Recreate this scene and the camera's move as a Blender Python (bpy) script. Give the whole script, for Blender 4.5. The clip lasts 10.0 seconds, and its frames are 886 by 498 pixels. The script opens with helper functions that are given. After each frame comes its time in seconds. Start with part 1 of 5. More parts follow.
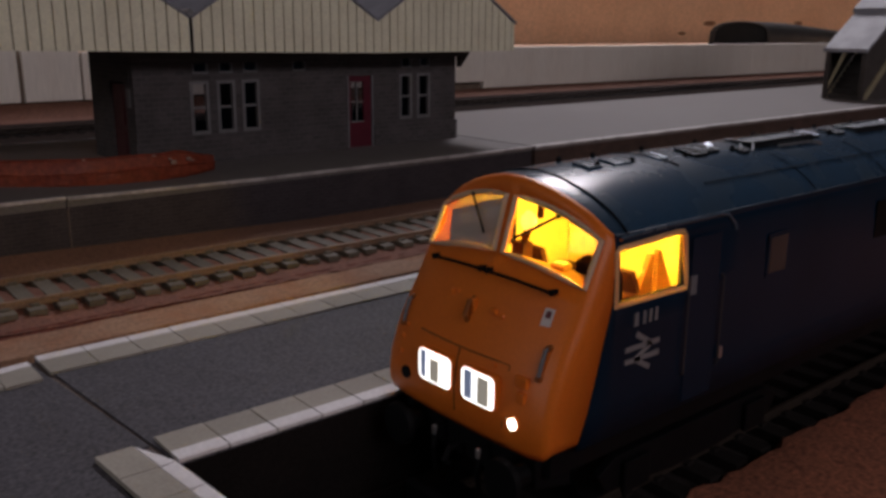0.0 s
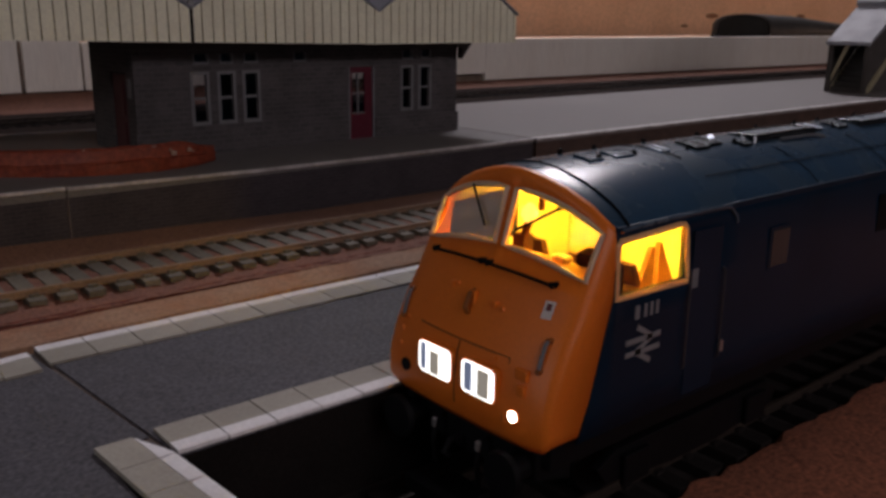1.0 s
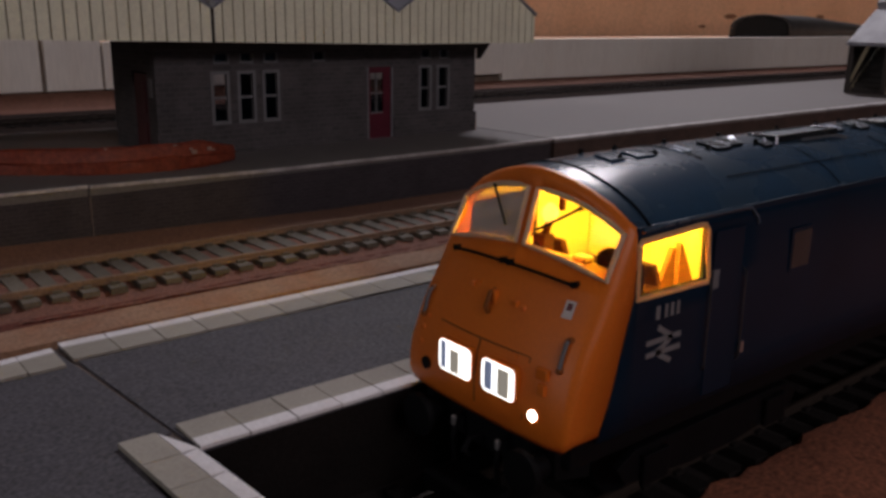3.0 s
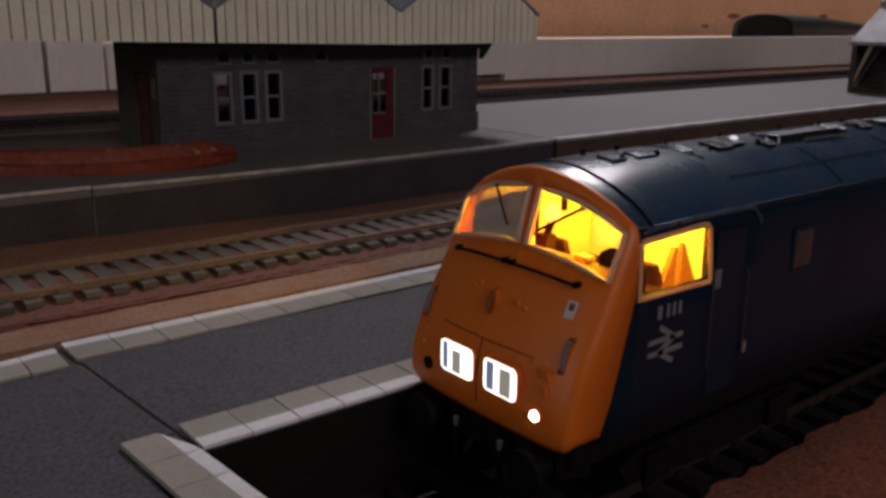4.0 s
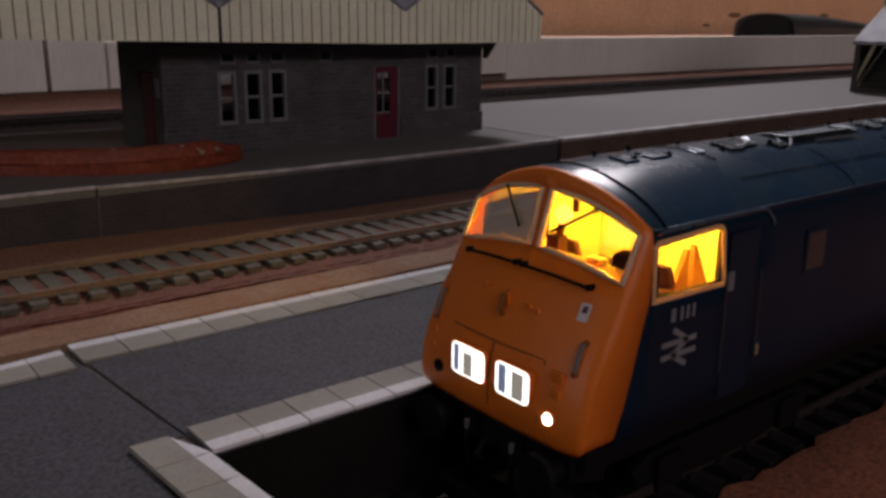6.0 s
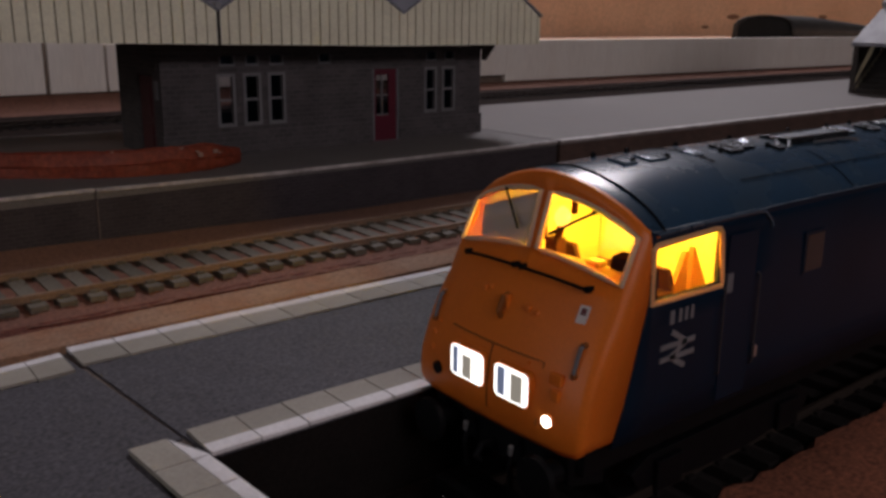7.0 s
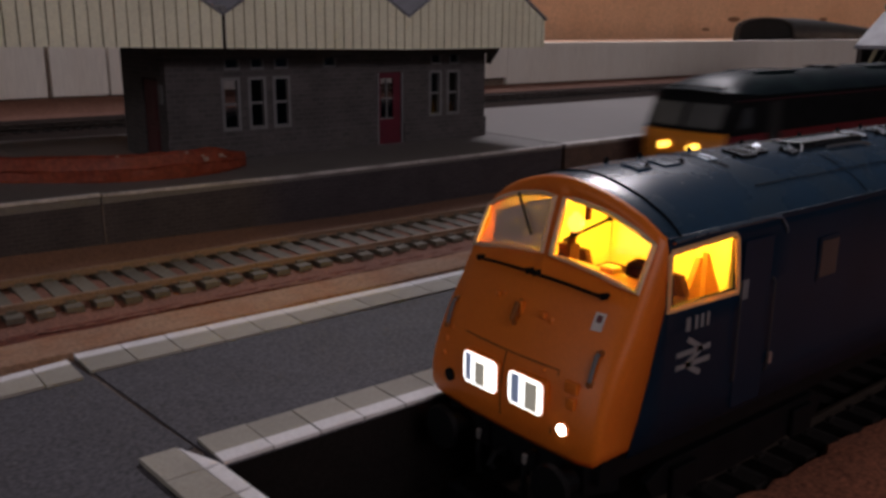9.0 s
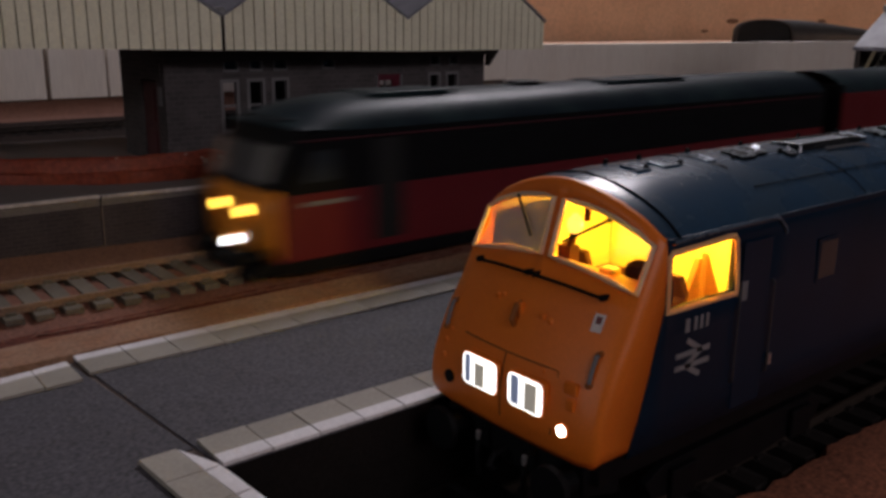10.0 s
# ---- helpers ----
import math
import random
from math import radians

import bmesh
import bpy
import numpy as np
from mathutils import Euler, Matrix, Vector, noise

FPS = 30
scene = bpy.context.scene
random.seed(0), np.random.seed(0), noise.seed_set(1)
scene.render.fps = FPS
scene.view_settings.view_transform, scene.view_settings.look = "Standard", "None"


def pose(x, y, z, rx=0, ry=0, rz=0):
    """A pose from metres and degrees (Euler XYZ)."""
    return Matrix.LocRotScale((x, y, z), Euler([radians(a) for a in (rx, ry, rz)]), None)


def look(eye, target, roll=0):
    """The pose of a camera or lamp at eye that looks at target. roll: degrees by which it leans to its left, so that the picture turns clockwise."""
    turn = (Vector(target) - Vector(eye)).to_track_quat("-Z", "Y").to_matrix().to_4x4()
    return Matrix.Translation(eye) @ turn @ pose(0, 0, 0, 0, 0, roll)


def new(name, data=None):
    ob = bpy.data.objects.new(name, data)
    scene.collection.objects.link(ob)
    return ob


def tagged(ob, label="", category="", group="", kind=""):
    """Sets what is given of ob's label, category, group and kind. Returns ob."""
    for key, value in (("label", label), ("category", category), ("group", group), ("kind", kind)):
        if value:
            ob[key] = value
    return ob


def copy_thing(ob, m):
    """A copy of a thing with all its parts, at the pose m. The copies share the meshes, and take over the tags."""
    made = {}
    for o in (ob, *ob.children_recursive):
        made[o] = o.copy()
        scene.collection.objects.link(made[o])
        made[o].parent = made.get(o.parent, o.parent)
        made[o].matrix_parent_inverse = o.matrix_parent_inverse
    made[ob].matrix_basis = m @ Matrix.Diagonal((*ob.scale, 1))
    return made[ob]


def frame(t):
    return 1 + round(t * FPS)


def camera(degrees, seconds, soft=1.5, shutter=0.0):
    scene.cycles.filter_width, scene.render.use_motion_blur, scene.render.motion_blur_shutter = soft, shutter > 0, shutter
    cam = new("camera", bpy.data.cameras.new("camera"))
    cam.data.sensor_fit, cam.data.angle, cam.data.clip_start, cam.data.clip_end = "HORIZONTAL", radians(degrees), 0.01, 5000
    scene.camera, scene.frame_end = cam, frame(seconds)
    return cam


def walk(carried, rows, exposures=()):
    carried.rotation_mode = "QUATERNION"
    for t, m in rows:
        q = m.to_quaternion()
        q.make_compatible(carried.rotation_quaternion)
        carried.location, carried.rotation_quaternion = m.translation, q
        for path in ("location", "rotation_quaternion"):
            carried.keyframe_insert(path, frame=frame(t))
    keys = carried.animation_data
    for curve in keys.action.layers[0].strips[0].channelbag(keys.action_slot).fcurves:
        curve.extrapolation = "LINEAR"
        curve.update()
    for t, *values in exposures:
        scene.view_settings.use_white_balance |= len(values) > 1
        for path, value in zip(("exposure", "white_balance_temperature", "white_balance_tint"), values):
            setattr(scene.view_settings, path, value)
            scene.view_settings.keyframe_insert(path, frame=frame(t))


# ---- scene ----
# A model railway, 4 mm to the foot. Lengths below are in millimetres; MM turns them into metres.
MM = 0.001


def aim(x, y, z, yaw, pitch, roll):
    """The camera's pose from its place and its heading (from +x, to the left), pitch and roll in degrees."""
    a, b = radians(yaw), radians(pitch)
    ahead = Vector((math.cos(a) * math.cos(b), math.sin(a) * math.cos(b), math.sin(b)))
    eye = Vector((x, y, z)) * MM
    return look(eye, eye + ahead, roll)


cam = camera(54.11, 10.0, soft=3.2, shutter=1.15)
PATH = [
    (0, (-40.83, -104.89, 57.36), 50.212, -14.401, 0.429),
    (0.5, (-40.54, -104.58, 57.18), 50.303, -14.629, 0.542),
    (1, (-40.52, -104.58, 57.23), 50.260, -14.920, 0.637),
    (1.5, (-40.94, -104.48, 57.20), 50.386, -14.988, 0.679),
    (2, (-41.60, -104.40, 57.38), 50.783, -15.144, 0.764),
    (2.5, (-41.59, -104.41, 57.22), 51.062, -15.009, 0.767),
    (4, (-41.44, -104.65, 57.25), 51.494, -14.912, 0.596),
    (4.5, (-41.47, -104.49, 57.22), 51.402, -14.877, 0.530),
    (5, (-41.82, -103.58, 57.22), 51.509, -15.041, 0.595),
    (5.5, (-42.11, -102.78, 57.30), 51.481, -15.033, 0.628),
    (7, (-42.13, -102.88, 57.49), 51.398, -14.869, 0.584),
    (7.5, (-42.01, -103.00, 57.42), 51.356, -14.849, 0.518),
    (8, (-42.14, -102.95, 57.50), 51.367, -14.819, 0.427),
    (8.5, (-42.54, -102.02, 57.55), 51.438, -14.765, 0.485),
    (9, (-42.86, -100.80, 57.74), 51.375, -14.710, 0.540),
    (9.5, (-42.77, -100.78, 57.77), 51.353, -14.667, 0.537),
    (10, (-42.98, -100.83, 57.72), 51.307, -14.598, 0.522),
]
walk(cam, [(t, aim(*eye, yaw, pitch, roll)) for t, eye, yaw, pitch, roll in PATH])

# ---- light ----
world = bpy.data.worlds.new("room_light")
scene.world = world
world.use_nodes = True
sky = world.node_tree.nodes.new("ShaderNodeTexSky")
sky.sky_type = "NISHITA"
sky.sun_disc = False
sky.sun_elevation, sky.sun_rotation = radians(30), radians(100)
world.node_tree.links.new(sky.outputs[0], world.node_tree.nodes["Background"].inputs[0])
world.node_tree.nodes["Background"].inputs[1].default_value = 0.05


def window_light(name, x, y, z, target, w, h, watts, colour):
    data = bpy.data.lights.new(name, "AREA")
    data.shape, data.size, data.size_y, data.energy, data.color = "RECTANGLE", w, h, watts, colour
    ob = new(name, data)
    ob.matrix_world = look((x, y, z), target)
    return ob


# Daylight falls through a roof window ahead of the camera, and more weakly from a window beside it. The lamp behind it
# is an added fill.
window_light("roof_window_daylight", 1.5, 1.05, 1.49, (0.2, 0.15, 0.0), 0.5, 0.4, 19.5, (0.99, 0.92, 1.0))
window_light("south_window_daylight", -0.1, -2.43, 1.15, (0.1, 0.1, 0.0), 1.6, 0.7, 21.5, (1.0, 0.885, 0.94))
window_light("west_window_daylight", -2.13, 0.3, 0.6, (0.0, 0.1, 0.0), 0.9, 0.9, 3.2, (1.0, 0.93, 0.93))
scene.view_settings.exposure = 0.0


# ---- materials ----
def material(name, colour, rough=0.6, metal=0.0, grain=1.0, vary=0.25, coarse=12.0, bump=0.15, second=None, spec=0.5, piece=0.0, stain=0.5):
    """A surface with fine grain and coarse stains. grain, coarse: sizes in mm. second: the colour of the stains. piece: how far single pieces differ."""
    mat = bpy.data.materials.new(name)
    mat.use_nodes = True
    n, l = mat.node_tree.nodes, mat.node_tree.links
    b = n["Principled BSDF"]
    b.inputs["Roughness"].default_value, b.inputs["Metallic"].default_value = rough, metal
    b.inputs["Specular IOR Level"].default_value = spec
    tc = n.new("ShaderNodeTexCoord")
    fine, big = n.new("ShaderNodeTexNoise"), n.new("ShaderNodeTexNoise")
    for node, size in ((fine, grain), (big, coarse)):
        node.inputs["Scale"].default_value = 1.0 / (size * MM)
        node.inputs["Detail"].default_value = 4
        l.new(tc.outputs["Object"], node.inputs["Vector"])
    c1 = colour
    c2 = second or tuple(v * 0.6 for v in colour)
    ramp = n.new("ShaderNodeMapRange")
    ramp.inputs[1].default_value, ramp.inputs[2].default_value = 0.42, 0.68
    ramp.inputs[3].default_value, ramp.inputs[4].default_value = 0.0, stain
    l.new(big.outputs["Fac"], ramp.inputs[0])
    mix = n.new("ShaderNodeMix")
    mix.data_type = "RGBA"
    mix.inputs[6].default_value, mix.inputs[7].default_value = (*c1, 1), (*c2, 1)
    l.new(ramp.outputs[0], mix.inputs[0])
    val = n.new("ShaderNodeMapRange")
    val.inputs[1].default_value, val.inputs[2].default_value = 0.3, 0.7
    val.inputs[3].default_value, val.inputs[4].default_value = 1 - vary, 1 + vary
    l.new(fine.outputs["Fac"], val.inputs[0])
    hsv = n.new("ShaderNodeHueSaturation")
    l.new(mix.outputs[2], hsv.inputs["Color"])
    if piece:
        info = n.new("ShaderNodeObjectInfo")
        pr = n.new("ShaderNodeMapRange")
        pr.inputs[3].default_value, pr.inputs[4].default_value = 1 - piece, 1 + piece
        l.new(info.outputs["Random"], pr.inputs[0])
        mul = n.new("ShaderNodeMath")
        mul.operation = "MULTIPLY"
        l.new(pr.outputs[0], mul.inputs[0])
        l.new(val.outputs[0], mul.inputs[1])
        l.new(mul.outputs[0], hsv.inputs["Value"])
    else:
        l.new(val.outputs[0], hsv.inputs["Value"])
    l.new(hsv.outputs[0], b.inputs["Base Color"])
    if bump:
        bp = n.new("ShaderNodeBump")
        bp.inputs["Strength"].default_value, bp.inputs["Distance"].default_value = bump, 0.3 * grain * MM
        l.new(fine.outputs["Fac"], bp.inputs["Height"])
        l.new(bp.outputs[0], b.inputs["Normal"])
    rr = n.new("ShaderNodeMapRange")
    rr.inputs[3].default_value, rr.inputs[4].default_value = max(rough - 0.08, 0.02), min(rough + 0.1, 1)
    l.new(big.outputs["Fac"], rr.inputs[0])
    l.new(rr.outputs[0], b.inputs["Roughness"])
    return mat


def glow(name, colour, strength):
    mat = bpy.data.materials.new(name)
    mat.use_nodes = True
    b = mat.node_tree.nodes["Principled BSDF"]
    b.inputs["Base Color"].default_value = (*colour, 1)
    b.inputs["Emission Color"].default_value = (*colour, 1)
    b.inputs["Emission Strength"].default_value = strength
    return mat


def glass(name, colour, rough=0.03, haze=0.0, front_lit=False):
    mat = bpy.data.materials.new(name)
    mat.use_nodes = True
    n, l = mat.node_tree.nodes, mat.node_tree.links
    clear, gloss, mix, fres = n.new("ShaderNodeBsdfTransparent"), n.new("ShaderNodeBsdfGlossy"), n.new("ShaderNodeMixShader"), n.new("ShaderNodeLayerWeight")
    power, scale = n.new("ShaderNodeMath"), n.new("ShaderNodeMath")
    power.operation, scale.operation = "POWER", "MULTIPLY_ADD"
    power.inputs[1].default_value, scale.inputs[1].default_value, scale.inputs[2].default_value = 4.0, 0.8, 0.05
    clear.inputs[0].default_value = (*colour, 1)
    gloss.inputs["Roughness"].default_value = rough
    fres.inputs[0].default_value = 0.5
    l.new(fres.outputs["Facing"], power.inputs[0])
    l.new(power.outputs[0], scale.inputs[0])
    l.new(scale.outputs[0], mix.inputs[0])
    l.new(clear.outputs[0], mix.inputs[1])
    l.new(gloss.outputs[0], mix.inputs[2])
    if haze:
        # A diffuse layer, lit from the front, can stand in for reflected haze.
        dull, blend = n.new("ShaderNodeBsdfDiffuse" if front_lit else "ShaderNodeBsdfTranslucent"), n.new("ShaderNodeMixShader")
        dull.inputs[0].default_value = (0.60, 0.50, 0.44, 1)
        blend.inputs[0].default_value = haze
        l.new(mix.outputs[0], blend.inputs[1])
        l.new(dull.outputs[0], blend.inputs[2])
        mix = blend
    l.new(mix.outputs[0], n["Material Output"].inputs[0])
    return mat


M_ASPHALT = material("card_asphalt", (0.069, 0.064, 0.076), 0.75, grain=0.7, vary=0.5, coarse=9, bump=0.3, second=(0.062, 0.056, 0.062))


def flecks(mat, colour, spacing, size):
    """Sparse pale dusty specks on a material."""
    n, l = mat.node_tree.nodes, mat.node_tree.links
    b = n["Principled BSDF"]
    tc = [x for x in n if x.bl_idname == "ShaderNodeTexCoord"][0]
    vor, cut, mix = n.new("ShaderNodeTexVoronoi"), n.new("ShaderNodeMapRange"), n.new("ShaderNodeMix")
    vor.inputs["Scale"].default_value = 1.0 / (spacing * MM)
    cut.inputs[1].default_value, cut.inputs[2].default_value, cut.inputs[3].default_value, cut.inputs[4].default_value = size, size * 2, 0.8, 0.0
    mix.data_type = "RGBA"
    mix.inputs[7].default_value = (*colour, 1)
    l.new(tc.outputs["Object"], vor.inputs["Vector"])
    l.new(vor.outputs["Distance"], cut.inputs[0])
    l.new(cut.outputs[0], mix.inputs[0])
    l.new(b.inputs["Base Color"].links[0].from_socket, mix.inputs[6])
    l.new(mix.outputs[2], b.inputs["Base Color"])


flecks(M_ASPHALT, (0.15, 0.14, 0.15), 3.2, 0.05)
M_SLAB = material("card_slab", (0.36, 0.33, 0.28), 0.7, grain=0.5, vary=0.1, coarse=7, bump=0.05, second=(0.28, 0.25, 0.21), piece=0.12)
M_WHITE = material("white_edge_paint", (0.82, 0.79, 0.80), 0.55, grain=0.6, vary=0.08, coarse=6, bump=0.05, second=(0.62, 0.58, 0.57), piece=0.06)
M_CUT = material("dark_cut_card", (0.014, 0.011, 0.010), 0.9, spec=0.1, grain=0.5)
M_CORK = material("cork_base", (0.175, 0.088, 0.058), 0.9, grain=0.8, vary=0.25, coarse=14, bump=0.5, second=(0.21, 0.10, 0.06))
M_TAN = material("cork_edge", (0.32, 0.19, 0.12), 0.9, grain=0.8, vary=0.25, coarse=9, bump=0.4, second=(0.30, 0.13, 0.065), stain=0.8)
M_BALLAST = material("rust_ballast", (0.19, 0.072, 0.042), 0.9, grain=0.7, vary=0.4, coarse=7, bump=0.7, second=(0.135, 0.060, 0.042))
M_SLEEPER = material("grey_sleeper", (0.130, 0.112, 0.084), 0.7, grain=0.6, vary=0.25, coarse=4, bump=0.3, second=(0.11, 0.085, 0.06), piece=0.2)
M_RAIL = material("rail_steel", (0.27, 0.17, 0.11), 0.55, 0.2, grain=0.5, vary=0.3, coarse=10)
M_FPLAT = material("pale_platform_top", (0.172, 0.154, 0.146), 0.7, grain=0.8, vary=0.12, coarse=25, bump=0.08, second=(0.2, 0.18, 0.18))
M_CREAM = material("cream_valance", (0.90, 0.86, 0.66), 0.65, grain=0.6, vary=0.08, coarse=14, bump=0.05, second=(0.74, 0.69, 0.52))
M_GROOVE = material("valance_groove", (0.20, 0.18, 0.11), 0.9, grain=0.6)
M_ROOF = material("roof_sheet", (0.22, 0.22, 0.25), 0.6, grain=0.8, vary=0.15, coarse=12)
M_REDDOOR = material("maroon_paint", (0.10, 0.005, 0.018), 0.5, grain=0.5, vary=0.1, coarse=5, piece=0.05)
M_FRAME = material("grey_white_paint", (0.17, 0.165, 0.17), 0.6, grain=0.5, vary=0.08, coarse=5)
M_CLAY = material("red_clay", (0.19, 0.032, 0.014), 0.6, grain=1.2, vary=0.3, coarse=6, bump=0.4, second=(0.26, 0.06, 0.025))
M_CHIP = material("pale_chip", (0.36, 0.24, 0.19), 0.7, grain=0.4)
M_WALLWHITE = material("white_board", (0.93, 0.87, 0.78), 0.6, grain=1.5, vary=0.06, coarse=30, bump=0.05, second=(0.86, 0.78, 0.68))
M_PIER = material("brown_joint", (0.22, 0.16, 0.12), 0.8, grain=1.0)
M_PLY = material("plywood", (0.84, 0.54, 0.34), 0.6, grain=3, vary=0.12, coarse=60, bump=0.1, second=(0.70, 0.42, 0.25))
M_ORANGE = material("golden_yellow_paint", (0.76, 0.178, 0.016), 0.38, grain=0.4, vary=0.05, coarse=10, bump=0.03, second=(0.60, 0.118, 0.010), spec=0.35, stain=0.4)
# Near-black base: the weak light on the sides is put into the blue.
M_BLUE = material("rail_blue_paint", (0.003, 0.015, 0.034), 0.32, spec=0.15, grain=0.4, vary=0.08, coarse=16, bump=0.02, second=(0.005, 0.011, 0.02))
# Dusty roof; its base is also raised to carry the sky's sheen.
M_ROOFBLUE = material("dusty_sheen_roof_blue", (0.024, 0.056, 0.100), 0.26, spec=0.36, grain=0.4, vary=0.1, coarse=10, bump=0.05, second=(0.042, 0.064, 0.084))
M_BLACK = material("black_paint", (0.005, 0.005, 0.006), 0.6, spec=0.12, grain=0.4, vary=0.2, coarse=6)
# The pale orange holds the cab's glow round the windscreens.
M_SEAL = material("glow_tinted_seal", (0.85, 0.62, 0.42), 0.5, grain=0.4, vary=0.05)
M_SEAL.node_tree.nodes["Principled BSDF"].inputs["Transmission Weight"].default_value = 0.3
M_CAB = material("cab_lining", (0.82, 0.66, 0.22), 0.6, grain=0.5, vary=0.06, coarse=6)
M_SEAT = material("seat_moulding", (0.05, 0.016, 0.006), 0.7, spec=0.05, grain=0.5, vary=0.1, coarse=6)
M_METAL = material("bright_metal", (0.55, 0.55, 0.56), 0.35, 0.9, grain=0.4, vary=0.1)
M_LETTER = material("white_lettering", (0.21, 0.21, 0.22), 0.5, grain=0.3, vary=0.1)
M_PIPE = material("grey_plastic", (0.055, 0.052, 0.05), 0.5, grain=1.0, vary=0.15, coarse=20)
M_BORE = material("black_inside", (0.004, 0.004, 0.004), 0.8, grain=1.0)
M_BRIDGE = material("bridge_grey", (0.34, 0.34, 0.38), 0.6, grain=0.8, vary=0.08, coarse=15)
M_BRIDGEDARK = material("bridge_dark", (0.07, 0.06, 0.055), 0.8, grain=0.8)
M_TRIM = material("bridge_cream", (0.38, 0.33, 0.21), 0.6, grain=0.8)
M_RED = material("crimson_paint", (0.11, 0.005, 0.009), 0.42, grain=0.5, vary=0.06, coarse=14, second=(0.12, 0.005, 0.008))
M_YELLOW = material("warning_yellow", (0.66, 0.22, 0.015), 0.45, grain=0.5, vary=0.05, coarse=10)
M_ROOM = material("painted_wall", (0.26, 0.25, 0.24), 0.8, grain=4, vary=0.04, coarse=200, bump=0.05)
M_GLASS = glass("clear_plastic", (0.9, 0.9, 0.9), haze=0.0)
# Its pale haze paints in the room's reflection on the left windscreen.
M_HAZEGLASS = glass("reflection_haze_plastic", (0.85, 0.8, 0.75), haze=0.66, front_lit=True)
M_DARKGLASS = glass("smoked_plastic", (0.6, 0.6, 0.62))
G_HEAD = glow("headcode_light", (1.0, 0.97, 0.93), 2.0)
G_LAMP = glow("marker_light", (1.0, 0.98, 0.97), 8.0)
G_DIM = glow("blue_grey_blind", (0.30, 0.36, 0.55), 0.30)
G_DIMGREY = glow("warm_grey_blind", (0.55, 0.50, 0.42), 0.34)
G_BULB = glow("warm_bulb", (1.0, 0.60, 0.12), 1.6)
G_AMBER = glow("amber_light", (1.0, 0.62, 0.08), 7.0)
G_COOL = glow("white_headlight", (0.95, 0.97, 1.0), 6.0)


# ---- building helpers ----
class Shape:
    """Collects geometry in millimetres."""

    def __init__(self):
        self.v, self.f = [], []

    def add(self, verts, faces):
        o = len(self.v)
        self.v += [tuple(p) for p in verts]
        self.f += [tuple(o + i for i in f) for f in faces]
        return self

    def box(self, x0, x1, y0, y1, z0, z1):
        return self.add([(x, y, z) for x in (x0, x1) for y in (y0, y1) for z in (z0, z1)],
                        [(0, 1, 3, 2), (4, 6, 7, 5), (0, 4, 5, 1), (2, 3, 7, 6), (0, 2, 6, 4), (1, 5, 7, 3)])

    def prism(self, outline, lo, hi, axis="y"):
        """Outline: points of a convex or simple polygon in the other two axes, pushed from lo to hi."""
        def at(p, d):
            return {"x": (d, p[0], p[1]), "y": (p[0], d, p[1]), "z": (p[0], p[1], d)}[axis]
        n = len(outline)
        faces = [tuple(range(n)), tuple(range(2 * n - 1, n - 1, -1))]
        faces += [(i, i + n, (i + 1) % n + n, (i + 1) % n) for i in range(n)]
        return self.add([at(p, lo) for p in outline] + [at(p, hi) for p in outline], faces)

    def grid(self, rows, skip=()):
        """A sheet through rows of points. skip: cells (row, column) left open."""
        w = len(rows[0])
        faces = [(r * w + c, r * w + c + 1, (r + 1) * w + c + 1, (r + 1) * w + c)
                 for r in range(len(rows) - 1) for c in range(w - 1) if (r, c) not in skip]
        return self.add([p for row in rows for p in row], faces)

    def rod(self, a, b, r, n=8, r2=None):
        a, b = Vector(a), Vector(b)
        d = (b - a).normalized()
        u = d.orthogonal().normalized()
        w = d.cross(u)
        ring = [(math.cos(2 * math.pi * i / n), math.sin(2 * math.pi * i / n)) for i in range(n)]
        vs = [a + (u * c + w * s) * r for c, s in ring] + [b + (u * c + w * s) * (r if r2 is None else r2) for c, s in ring]
        fs = [(i, (i + 1) % n, (i + 1) % n + n, i + n) for i in range(n)] + [tuple(range(n - 1, -1, -1)), tuple(range(n, 2 * n))]
        return self.add(vs, fs)

    def path(self, pts, r, n=6):
        """One round tube through the points; closed where the last point is the first."""
        pts = [Vector(p) for p in pts]
        loop = (pts[0] - pts[-1]).length < 1e-6
        if loop:
            pts = pts[:-1]
        m, rings, side = len(pts), [], None
        for i, p in enumerate(pts):
            a = pts[(i - 1) % m] if (loop or i) else p
            b = pts[(i + 1) % m] if (loop or i < m - 1) else p
            t = (b - a).normalized()
            side = t.orthogonal().normalized() if side is None else (side - t * side.dot(t)).normalized()
            w = t.cross(side)
            rings.append([p + (side * math.cos(2 * math.pi * k / n) + w * math.sin(2 * math.pi * k / n)) * r for k in range(n)])
        faces = [(i * n + k, i * n + (k + 1) % n, (i + 1) % m * n + (k + 1) % n, (i + 1) % m * n + k) for i in range(m if loop else m - 1) for k in range(n)]
        if not loop:
            faces += [tuple(range(n - 1, -1, -1)), tuple(range((m - 1) * n, m * n))]
        return self.add([v for ring in rings for v in ring], faces)


BASE = {}


def thing(name, label, category, base=(0, 0, 0), group="", kind="", place=None):
    """A top-level thing: an Empty at its base."""
    ob = new(name)
    ob.empty_display_size = 0.01
    ob.matrix_world = (place or Matrix()) @ Matrix.Translation(Vector(base) * MM)
    BASE[ob.name] = Vector(base)
    return tagged(ob, label, category, group, kind)


